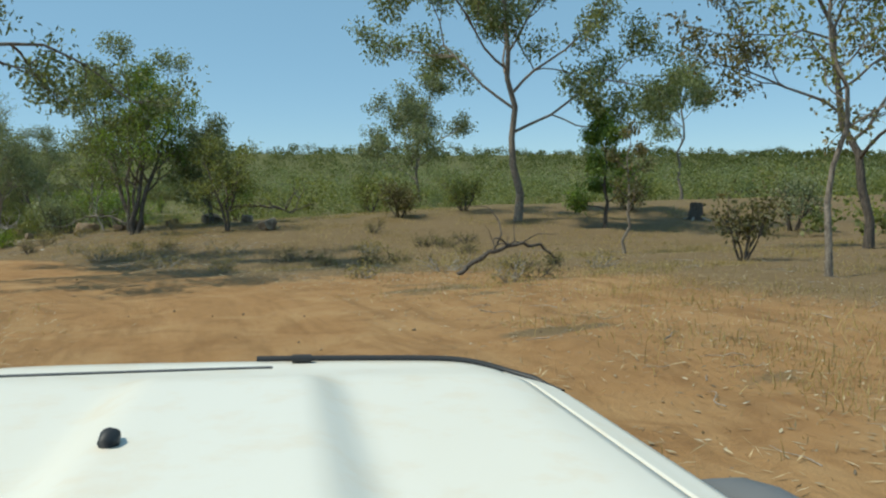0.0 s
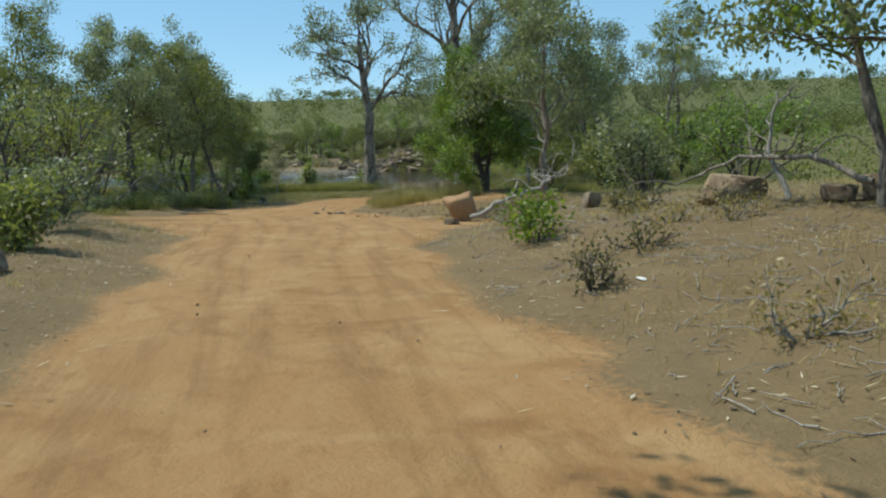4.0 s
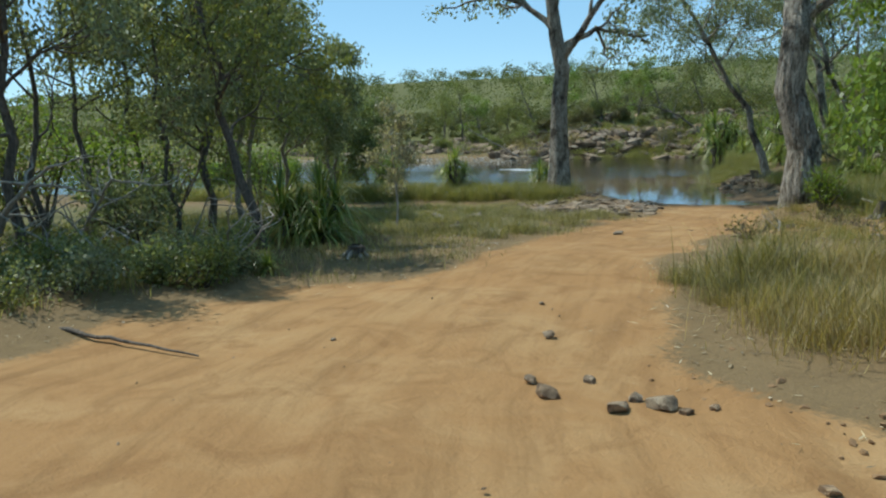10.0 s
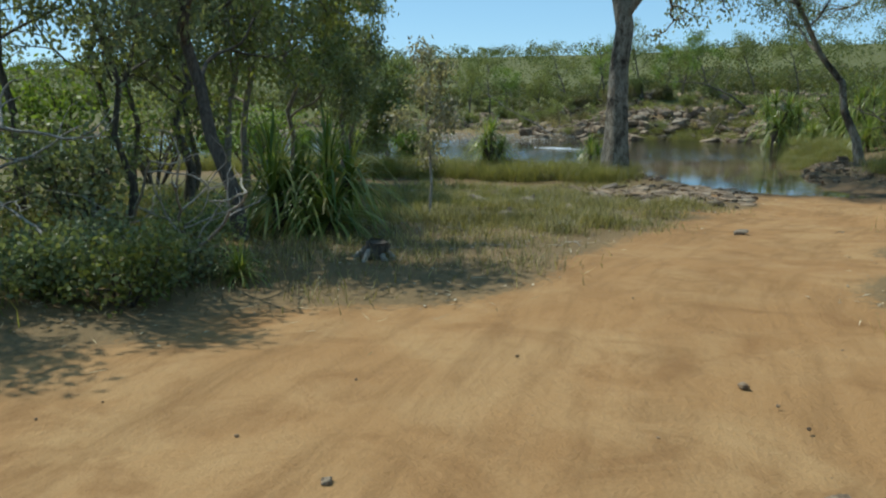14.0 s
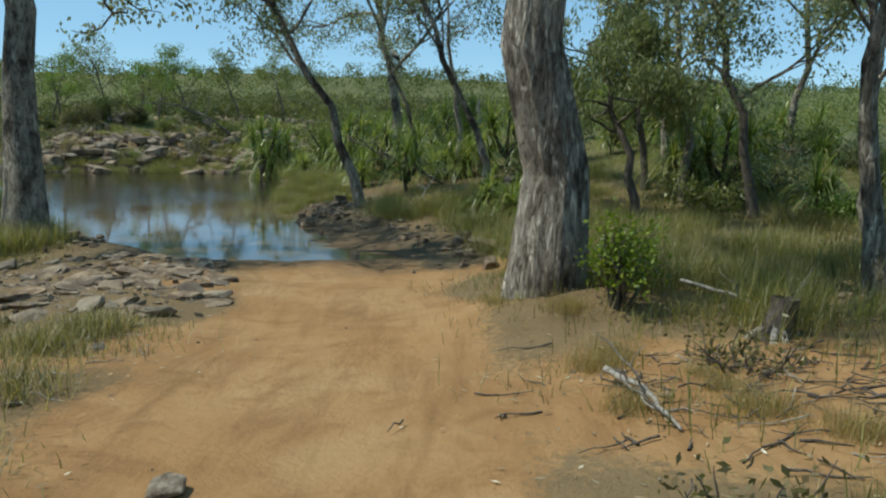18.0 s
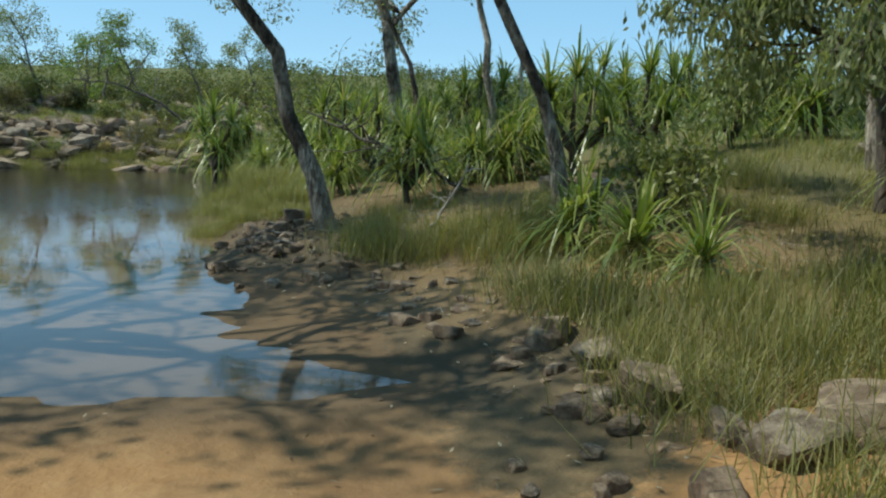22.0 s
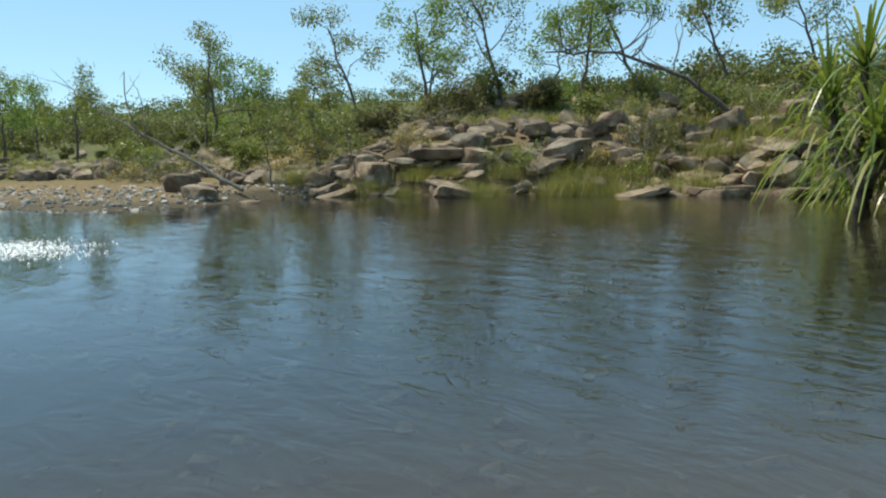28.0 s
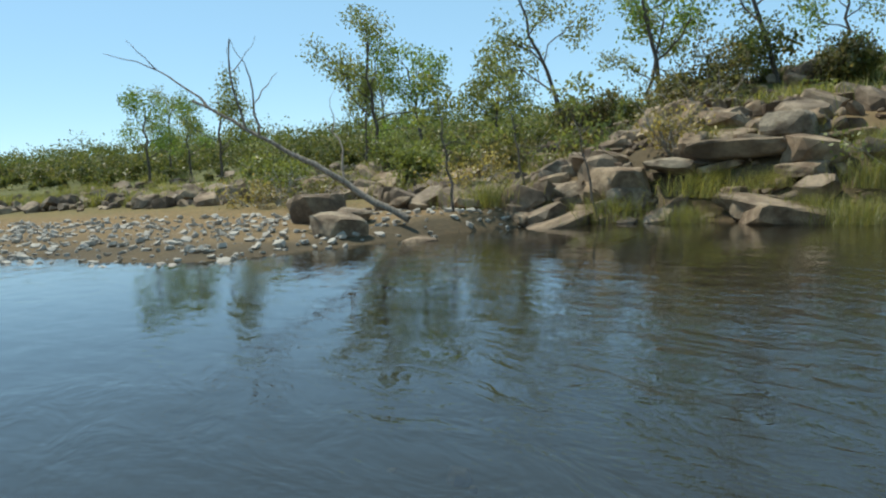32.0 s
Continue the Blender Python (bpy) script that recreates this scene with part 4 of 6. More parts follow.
# rocky point beside the crossing
for i in range(26):
    x, y = -45.9 + RK.normal(0, 0.55), 70.8 + RK.normal(0, 1.2)
    if -2.2 < creek(x, y) < 0.1:
        rock(x, y, RK.uniform(0.1, 0.28), RK, None, "broken tan rock on the point", "rocks of the point")
for x, y, size in ((-46.3, 71.2, 0.3), (-45.9, 71.9, 0.42), (-45.6, 70.9, 0.3), (-46.2, 72.4, 0.34), (-45.4, 72.2, 0.3), (-45.1, 70.2, 0.26), (-44.9, 69.6, 0.24), (-46.5, 70.6, 0.22)):
    rock(x, y, size, RK, None, "tan sandstone rock on the point", "rocks of the point", up=0.05)
# flat stones on the bare flat before the crossing
for i in range(62):
    x, y = xy(RK.uniform(-9.5, -4.6), RK.uniform(71.5, 77.8))
    if creek(x, y) < 0 and off_track(x, y) > 1.9:
        rock(x, y, RK.uniform(0.15, 0.52), RK, SLABS, "flat tan stone bedded in sandy soil", "flat stones by the pool", up=-0.02)
for i in range(70):
    x, y = -44.6 + RK.normal(0, 1.4), 60.7 + RK.normal(0, 1.4)
    if creek(x, y) < -0.1 and off_track(x, y) - half_width(x, y) > 0.3:
        rock(x, y, RK.uniform(0.16, 0.6), RK, SLABS, "low brown rock ledge beside the pool", "ledges by the pool", up=-0.04, name="rock_ledge", stretch=1.4)
for i in range(18):
    x, y = -39.7 + RK.normal(0, 0.35), 64.9 + RK.normal(0, 0.9)
    rock(x, y, RK.uniform(0.06, 0.19), RK, None, "brown stone at the foot of the grass", "stones by the crossing")
for i in range(30):
    k = i / 29
    x, y = -45.6 + 3.6 * k + RK.normal(0, 0.18), 70.4 - 2.4 * k + RK.normal(0, 0.22)
    rock(x, y, RK.uniform(0.07, 0.22), RK, None, "dark broken stone along the waterline", "rocks of the point")
# bank beside the crossing
for i in range(54):
    k = RK.uniform(0, 1)
    x, y = -45.2 + 6.6 * k + RK.normal(0, 0.4), 70.3 - 6.4 * k + RK.normal(0, 0.35)
    if creek(x, y) < 0.2 and off_track(x, y) > 1.5:
        rock(x, y, RK.uniform(0.08, 0.34), RK, None if RK.random() < 0.6 else SLABS, "dark brown rock in the eroded bank", "rocks of the eroded bank", up=-0.02)
for x, y, size in ((-39.5, 64.95, 0.5), (-38.75, 64.2, 0.5), (-38.35, 64.4, 0.6), (-39.1, 63.6, 0.4), (-39.9, 65.7, 0.45), (-40.4, 66.4, 0.4)):
    rock(x, y, size, RK, None, "brown boulder beside the crossing", "rocks of the eroded bank")
for i in range(24):
    r = RK.uniform(-12.5, -7.2)
    x, y = xy(r, 76.8 + 3.6 * float(sm(-5.2, -8.2, r)) + RK.normal(0, 0.5))
    rock(x, y, RK.uniform(0.14, 0.45), RK, SLABS if RK.random() < 0.4 else BLOCKS, "dark flat rock on the creek bank", "rocks of the near bank")
for i in range(26):
    x, y = RK.uniform(-36.5, -32.5), RK.uniform(74, 79)
    rock(x, y, RK.uniform(0.25, 0.8), RK, None, "reddish rock in the shade", "red rocks")
for x, y, size in ((-40.9, 73.2, 0.6), (-41.6, 73.8, 0.7), (-40.2, 73.5, 0.5), (-39.6, 72.8, 0.45), (-41.2, 74.5, 0.6)):
    rock(x, y, size, RK, None, "dark brown boulder behind the grass", "red rocks")
# rocks beside the track
for x, y, size, lab in ((-14.8, 40.6, 0.95, "round brown boulder beside the track"), (-17.9, 41.3, 0.5, "rounded tan rock in leaf litter"), (-12.9, 39.9, 0.6, "brown rock under dead branches"), (-12.3, 40.2, 0.8, "grey boulder under the leafy tree"),
                        (-9.5, 42.0, 1.0, "pale grey boulder beneath a bush"), (-7.6, 41.2, 0.8, "grey boulder in dry grass"), (-19.7, 30.2, 0.5, "dark rock on the grassy verge"), (-19.0, 29.7, 0.45, "dark rock on the verge"), (-20.6, 31.1, 0.4, "brown rock on the verge"), (-20.4, 41.8, 0.5, "tan rock beside a stump"),
                        (-5.3, 36.8, 0.8, "grey boulder below a dead limb"), (-11.0, 41.1, 0.7, "brown boulder in grass")):
    rock(x, y, size, RK, None, lab, up=0.04)
tilted = rock(-22.75, 42.5, 1.25, RK, [BLOCKS[4]], "large orange sandstone boulder tilted on the verge", up=0.16)
tilted.data = BLOCKS[4].copy()
tilted.data.polygons.foreach_set("use_smooth", [True] * len(tilted.data.polygons))
for v in tilted.data.vertices:
    v.co *= 1 + 0.3 * noise.noise(v.co * 1.9 + Vector((3.1, 0.4, 1.7))) + 0.09 * noise.noise(v.co * 6.0)
tilted.data.materials[0] = ORANGE_STONE
tilted.matrix_basis = pose(-22.72, 42.75, float(ground(-22.72, 42.75)) + 0.34, 12, -24, 40) @ Matrix.Diagonal((0.58, 0.54, 0.78, 1))
rock(-22.1, 41.7, 0.4, RK, None, "small orange rock beside the tilted boulder")
for x, y, size in ((-31.94, 45.3, 0.2), (-31.43, 45.75, 0.14), (-31.18, 45.76, 0.27), (-31.36, 45.45, 0.22), (-32.34, 45.5, 0.13), (-32.0, 45.87, 0.13), (-30.98, 45.76, 0.1), (-30.9, 46.0, 0.1), (-33.2, 46.6, 0.13), (-29.7, 45.3, 0.12)):
    rock(x, y, size, RK, PEBBLES, "loose dark stone on the sandy track", "stones on the track", name="stone")
for x, y in ((-34.8, 45.0), (-34.3, 47.6), (-37.0, 55.8), (-35.9, 56.4), (-36.7, 57.1)):
    rock(x, y, RK.uniform(0.06, 0.13), RK, PEBBLES, "loose brown stone on the ground", "stones on the track", name="stone")
rock(-38.5, 54.1, 0.24, RK, [SLABS[0]], "pale flat stone lying on the track", name="stone")


def heap_of(name, label, category, P, rng, bases, lo, hi, mat, lift=0.25):
    """Many small stones in one mesh."""
    shapes = []
    for base in bases:
        co = np.empty(len(base.vertices) * 3, np.float32)
        base.vertices.foreach_get("co", co)
        shapes.append((co.reshape(-1, 3), np.array([p.vertices[:] for p in base.polygons])))
    h = Heap()
    for x, y in P:
        co, F = shapes[int(rng.integers(len(shapes)))]
        s = (lo + (hi - lo) * rng.uniform() ** 2.2) * rng.uniform(0.65, 1.4, 3)
        m = np.array(Matrix.Rotation(rng.uniform(0, 6.28), 3, "Z") @ Matrix.Rotation(rng.normal(0, 0.3), 3, "X") @ Matrix.Rotation(rng.normal(0, 0.3), 3, "Y"))
        h.add((co * s) @ m.T + np.array([x, y, float(ground(x, y)) + lift * s[2]]), F)
    return tagged(new(name, h.mesh(name, mat, False)), label, category, kind="stuff")


TINY = [rock_mesh(260 + i, 0.6, 6, 1, 0.1) for i in range(4)]
FLATS = [rock_mesh(290 + i, 0.4, 6, 2, 0.08) for i in range(4)]
GR = np.random.default_rng(9)
P = np.array([xy(GR.uniform(-40, -14.5), GR.uniform(100.0, 107.5)) for _ in range(3600)])
heap_of("gravel", "grey river gravel on the low bar", "gravel", P[(creek(P[:, 0], P[:, 1]) < 0.35) & (0.85 * P[:, 0] + 0.52 * P[:, 1] < -14 + GR.normal(0, 1, len(P)))], GR, TINY, 0.035, 0.12, GRAVEL)
P = np.array([xy(GR.uniform(-13, -7), 80.2 + GR.normal(0, 0.9)) for _ in range(300)] + [(-45.8 + GR.normal(0, 0.6), 70.5 + GR.normal(0, 1.4)) for _ in range(140)] + [xy(GR.uniform(-18, 2), 107.4 + abs(GR.normal(0, 3))) for _ in range(700)])
heap_of("rubble", "broken stones among the bank rocks", "rubble", P[creek(P[:, 0], P[:, 1]) < 0.15], GR, TINY, 0.02, 0.13, ROCK)
P = scatter(GR, 3600, -50, 16, 2, 72, lambda x, y: (off_track(x, y) < 6) & (creek(x, y) < -0.5))
BANK = [rock_mesh(270 + i, 0.45 + 0.1 * i, 4, 2, 0.1) for i in range(5)]
Q = np.array([xy(GR.uniform(-20, 3), 107.2 + abs(GR.normal(0, 3.6))) for _ in range(1100)] + [xy(GR.uniform(-40, 2), 110.5 + abs(GR.normal(0, 6))) for _ in range(900)] + [xy(GR.uniform(-44, -17), 110 + abs(GR.normal(0, 4.5))) for _ in range(900)])
heap_of("bank_boulders", "small sandstone blocks heaped on the far bank", "rubble", Q, GR, BANK, 0.08, 0.5, ROCK, 0.15)
P2 = np.array([xy(GR.uniform(-30, -1), 111.5 + abs(GR.normal(0, 4.5))) for _ in range(260)])
heap_of("slope_rocks", "pale sandstone slabs scattered over the far slope", "rubble", P2, GR, FLATS, 0.3, 0.75, ROCK, 0.25)
P2 = np.array([xy(GR.uniform(-10, -4.6), GR.uniform(71.5, 78)) for _ in range(500)] + [xy(GR.uniform(1.2, 4.5), GR.uniform(66, 76)) for _ in range(500)])
P3 = scatter(GR, 170, -49, -40.2, 51.5, 62, lambda x, y: (off_track(x, y) - half_width(x, y) > 0.3) & (creek(x, y) < -0.4))
heap_of("flat_stones", "weathered tan stones bedded in the grassy flat", "stones", P3, GR, FLATS, 0.08, 0.34, ROCK, 0.1)
P2 = P2[(off_track(P2[:, 0], P2[:, 1]) > 1.7) & (creek(P2[:, 0], P2[:, 1]) < 0.2)]
heap_of("stony_soil", "small stones and clods in bare soil", "pebbles", P2, GR, TINY, 0.02, 0.09, ROCK)
P3 = np.array([(-28.3 + GR.normal(0, 1.5), 46.3 + GR.normal(0, 0.9)) for _ in range(420)] + [(-24.6 + GR.normal(0, 1.3), 43.6 + GR.normal(0, 0.8)) for _ in range(300)])
heap_of("soil_clods", "crumbly brown clods of earth on the verge", "clods", P3[off_track(P3[:, 0], P3[:, 1]) - half_width(P3[:, 0], P3[:, 1]) > -0.5], GR, TINY, 0.012, 0.07, CLOD, 0.15)
heap_of("pebbles", "small stones and clods on the sand", "pebbles", P, GR, TINY, 0.007, 0.03, ROCK)
P = np.array([xy(GR.uniform(-14, -3.6), GR.uniform(82, 99)) for _ in range(900)])
heap_of("bed_cobbles", "brown cobbles on the creek bed under clear water", "cobbles", P[creek(P[:, 0], P[:, 1]) > 0.8], GR, TINY, 0.04, 0.17, BED_STONE, 0.1)


# ---- grasses ----
def blades(rng, at, length, width, lean=0.5, bend=0.5):
    """Narrow bent blades that rise from the points at."""
    n = len(at)
    a = rng.uniform(0, 6.28, n)
    out = np.stack([np.cos(a), np.sin(a), np.zeros(n)], 1)
    L = length * rng.uniform(0.55, 1.2, (n, 1))
    d = unit(out * rng.uniform(0, lean, (n, 1)) + np.array([0, 0, 1.0]))
    m = at + d * L * 0.55
    t = m + unit(d + out * bend * rng.uniform(0.2, 1.4, (n, 1))) * L * 0.5
    side = np.stack([-np.sin(a), np.cos(a), np.zeros(n)], 1) * width
    V = np.stack([at - side, at + side, m + side * 0.8, m - side * 0.8, t + side * 0.1, t - side * 0.1], 1).reshape(-1, 3)
    k = np.arange(n)[:, None] * 6
    return V, np.concatenate([k + np.array([[0, 1, 2, 3]]), k + np.array([[3, 2, 4, 5]])])


def tuft_mesh(seed, n, radius, height, mat, lean=0.45, width=0.006):
    rng = np.random.default_rng(seed)
    p = rng.normal(0, radius * 0.4, (n, 3))
    p[:, 2] = 0
    V, Q = blades(rng, p, height, width, lean, 0.6)
    return mesh_of("grass_tuft", V, Q, mat, False)


GREEN_TUFTS = [tuft_mesh(300 + i, 760, 0.7, 0.46, GRASS_GREEN, 0.95, 0.0032) for i in range(4)]
DRY_TUFTS = [tuft_mesh(310 + i, 600, 0.6, 0.4, GRASS_DRY, 1.0, 0.0032) for i in range(3)]
OLIVE_TUFTS = [tuft_mesh(330 + i, 800, 0.62, 0.5, GRASS_OLIVE, 1.5, 0.0034) for i in range(4)]


def tuft(x, y, size, rng, kinds, label, group):
    ob = new("grass_tuft", kinds[int(rng.integers(len(kinds)))])
    ob.matrix_basis = pose(x, y, float(ground(x, y)) - 0.02, rng.uniform(-5, 5), rng.uniform(-5, 5), rng.uniform(0, 360)) @ Matrix.Diagonal((size * rng.uniform(0.85, 1.2), size * rng.uniform(0.85, 1.2), size * rng.uniform(0.8, 1.15), 1))
    return tagged(ob, label, "grass", group)


def grass_field(name, label, spots, rng, n, radius, height, mat, lean=0.6, width=0.006):
    """Many clumps of blades in one mesh."""
    spots = np.asarray(spots)
    size = rng.uniform(0.6, 1.2, len(spots))
    p = np.repeat(spots, n, 0) + rng.normal(0, radius * 0.4, (len(spots) * n, 2)) * np.repeat(size, n)[:, None]
    V, Q = blades(rng, np.column_stack([p, ground(p[:, 0], p[:, 1]) - 0.02]), height, width, lean, 0.7)
    return tagged(new(name, mesh_of(name, V, Q, mat, False)), label, "grass", kind="stuff")


TF = np.random.default_rng(21)
for i in range(44):
    k, w = TF.uniform(0, 1), TF.uniform(0, 1) ** 1.2
    x, y = -31.0 - 3.4 * k + 2.4 * w + TF.normal(0, 0.2), 47.8 + 2.6 * k + 2.4 * w + TF.normal(0, 0.2)
    tuft(x, y, TF.choice([0.55, 0.8, 1.1, 1.5], p=[0.25, 0.3, 0.3, 0.15]), TF, OLIVE_TUFTS + DRY_TUFTS, "olive grass clump at the track's edge", "grass by the bend")
for i in range(26):
    x, y = TF.uniform(-37.2, -33.8), TF.uniform(53, 58.5)
    if off_track(x, y) > 2.3:
        tuft(x, y, TF.uniform(0.3, 0.6), TF, DRY_TUFTS, "short dry grass beside the track", "grass by the bend")
for x, y, s in ((-43.4, 69.6, 1.1), (-42.7, 69.4, 1.0), (-43.8, 70.6, 0.9), (-44.2, 72.0, 0.8), (-40.7, 67.6, 1.1), (-40.1, 66.9, 1.2), (-39.5, 65.7, 1.1), (-39.1, 64.8, 1.1), (-37.4, 62.1, 1.2), (-37.0, 63.6, 1.3), (-38.2, 63.4, 1.2), (-36.4, 62.8, 1.3), (-36.6, 64.8, 1.4), (-37.8, 64.6, 1.3), (-38.5, 65.6, 1.2), (-37.5, 66.2, 1.3), (-36.2, 66.0, 1.3), (-38.9, 66.8, 1.1), (-41.6, 69.3, 1.2), (-42.2, 69.9, 1.3), (-41.4, 70.3, 1.2)):
    tuft(x, y, s, TF, GREEN_TUFTS, "tall green grass clump on the bank", "grass by the crossing")
for x, y in ((-37.9, 59.2), (-36.6, 59.4), (-36.2, 60.0), (-37.9, 60.2), (-36.6, 60.6), (-37.0, 58.7)):
    tuft(x, y, TF.uniform(0.35, 0.6), TF, DRY_TUFTS, "dry grass at the foot of the paperbark", "grass by the crossing")
for i in range(12):
    x, y = TF.uniform(-44.5, -37.2), TF.uniform(65.5, 74.0)
    if creek(x, y) < -1.0 and off_track(x, y) > 2.6:
        tuft(x, y, TF.uniform(0.6, 1.1), TF, GREEN_TUFTS, "soft green grass clump on the bank", "grass by the crossing")
for i in range(30):
    x, y = xy(-2.9 + TF.uniform(-0.3, 1.6), TF.uniform(85.5, 92))
    tuft(x, y, TF.uniform(0.6, 1.0), TF, GREEN_TUFTS, "green reed grass overhanging the water", "waterside grass")
for i in range(34):
    x, y = xy(-2.3 + TF.uniform(-0.6, 2.6), TF.uniform(91, 101))
    if creek(x, y) < -0.2:
        tuft(x, y, TF.uniform(0.7, 1.15), TF, GREEN_TUFTS, "green grass clump on the sandy waterside", "waterside grass")
S = []
for i in range(170):
    r = TF.uniform(-32, -8.4)
    S.append(xy(r, 76.2 + 3.4 * float(sm(-5.2, -8.2, r)) + TF.normal(0, 0.8) + 0.04 * (r + 8)))
grass_field("pool_reeds", "green reed grass along the pool", S, TF, 420, 0.8, 0.62, GRASS_GREEN, 0.9, 0.005)
for i in range(40):
    x, y = xy(TF.uniform(-17, 2), 107.0 + TF.uniform(-0.4, 2.2))
    tuft(x, y, TF.uniform(0.6, 1.25), TF, GREEN_TUFTS, "grass clump between ledges at the waterline", "far bank grass")
S = [xy(TF.uniform(-8, 4), 106.6 + TF.uniform(0, 4.5)) for _ in range(60)] + [xy(TF.uniform(-45, 0), 111 + abs(TF.normal(0, 4))) for _ in range(150)]
grass_field("bank_grass", "olive grass on the far bank", S, TF, 150, 0.7, 0.5, GRASS_GREEN, 0.7, 0.01)
S = scatter(TF, 620, -39, -26, 53, 79, lambda x, y: (off_track(x, y) > 2.6) & (creek(x, y) < -1.2))
grass_field("shade_grass", "thin grass in tree shade", S, TF, 75, 0.9, 0.3, GRASS_GREEN, 1.0, 0.0045)
S = scatter(TF, 1500, -28, 16, 12, 47, lambda x, y: (off_track(x, y) > 3.3) & (wav(x, y, 0.8, 3) > -0.2))
grass_field("straw_grass", "low dry straw-coloured grass beside the track", S, TF, 80, 1.3, 0.2, GRASS_DRY, 1.6, 0.0035)
S = scatter(TF, 300, -52, -36, 40, 58, lambda x, y: (off_track(x, y) > 5.6) & (creek(x, y) < -1))
grass_field("thicket_grass", "green grass under the thicket", S, TF, 120, 0.8, 0.3, GRASS_GREEN, 0.9)
for i in range(46):
    x, y = TF.uniform(-36.8, -30), TF.uniform(58.5, 68)
    if off_track(x, y) > 2.8 and math.hypot(x + 36.5, y - 58.85) > 0.8:
        tuft(x, y, TF.uniform(0.7, 1.35), TF, OLIVE_TUFTS + GREEN_TUFTS, "long grass in the tree shade", "shaded grass")
def off_shelf(x, y):
    """Clear of the bare rock shelf beside the pool."""
    return np.hypot((x + 44.4) / 3.4, (y - 60.6) / 3.3) > 1


S = scatter(TF, 70, -47.5, -40, 51, 60, lambda x, y: off_shelf(x, y) & (off_track(x, y) - half_width(x, y) > 0.5) & (creek(x, y) < -1))
grass_field("tussocks", "low olive tussocks on the stony flat", S, TF, 420, 0.6, 0.3, GRASS_OLIVE, 1.0, 0.004)
S = scatter(TF, 900, -49, -37, 46, 63, lambda x, y: off_shelf(x, y) & (off_track(x, y) - half_width(x, y) > 0.3) & (creek(x, y) < -0.8) & (wav(x, y, 1.1, 1) > -0.4))
grass_field("flat_grass", "low green grass and weeds on the stony flat", S, TF, 70, 0.9, 0.2, GRASS_OLIVE, 1.3, 0.0045)
SG = np.random.default_rng(33)
P = scatter(SG, 60000, -34, 30, 6, 60, lambda x, y: (off_track(x, y) - half_width(x, y) > 0.3 + SG.uniform(0, 1.5, len(x))) & (wav(x, y, 1.4, 3) + SG.normal(0, 0.5, len(x)) > 0.15))
P = np.concatenate([P, scatter(SG, 26000, -52, -28, 40, 76, lambda x, y: off_shelf(x, y) & (off_track(x, y) - half_width(x, y) > 0.2 + SG.uniform(0, 0.8, len(x))) & (creek(x, y) < -0.6) & (wav(x, y, 1.4, 3) + SG.normal(0, 0.5, len(x)) > 0.1))])
V, Q = blades(SG, np.column_stack([P, ground(P[:, 0], P[:, 1]) - 0.01]), 0.12, 0.004, 1.8, 0.9)
tagged(new("dry_grass", mesh_of("dry_grass", V, Q, GRASS_DRY, False)), "sparse short dry grass over the verges", "grass", kind="stuff")
P = scatter(SG, 130000, -52, 24, 5, 76, lambda x, y: (off_track(x, y) - half_width(x, y) > SG.normal(0.1, 0.5, len(x))) & (off_track(x, y) < 15) & (creek(x, y) < -0.4))
V, Q = leaves(SG, np.column_stack([P, ground(P[:, 0], P[:, 1]) + 0.012]), 1, 0.004, 0.085, 0.012, 0.0)
V = V.reshape(-1, 4, 3)
V[:, :, 2] = V[:, :1, 2] + np.abs(V[:, :, 2] - V[:, :1, 2]) * 0.25
tagged(new("leaf_litter", mesh_of("leaf_litter", V.reshape(-1, 3), Q, LITTER, False)), "fallen dry gum leaves and bark scraps", "leaf litter", kind="stuff")


P = scatter(SG, 150000, -40, 20, 6, 52, lambda x, y: (off_track(x, y) - half_width(x, y) > SG.normal(0.5, 0.6, len(x))) & (off_track(x, y) < 9 + SG.normal(0, 2, len(x))) & (wav(x, y, 1.7, 6) + SG.normal(0, 0.4, len(x)) > 0.1))
V, Q = leaves(SG, np.column_stack([P, ground(P[:, 0], P[:, 1]) + 0.015]), 1, 0.004, 0.2, 0.006, 0.0)
V = V.reshape(-1, 4, 3)
V[:, :, 2] = V[:, :1, 2] + np.abs(V[:, :, 2] - V[:, :1, 2]) * 0.3
tagged(new("straw_litter", mesh_of("straw_litter", V.reshape(-1, 3), Q, STRAW, False)), "pale straw and bark strips along the verge", "leaf litter", kind="stuff")


def sticks(name, label, P, rng, lo, hi, r, mat):
    h = Heap()
    for x, y in P:
        a, L = rng.uniform(0, 6.28), rng.uniform(lo, hi)
        u = np.linspace(-0.5, 0.5, 5)
        q = np.stack([x + np.cos(a) * u * L, y + np.sin(a) * u * L, 0 * u], 1) + rng.normal(0, 0.03 * L, (5, 3))
        q[:, 2] = ground(q[:, 0], q[:, 1]) + r + np.abs(rng.normal(0, 0.05 * L, 5))
        h.add(*tube(q, np.linspace(r, r * 0.4, 5) * rng.uniform(0.5, 1.3), 5))
    return tagged(new(name, h.mesh(name, mat)), label, "sticks", kind="stuff")


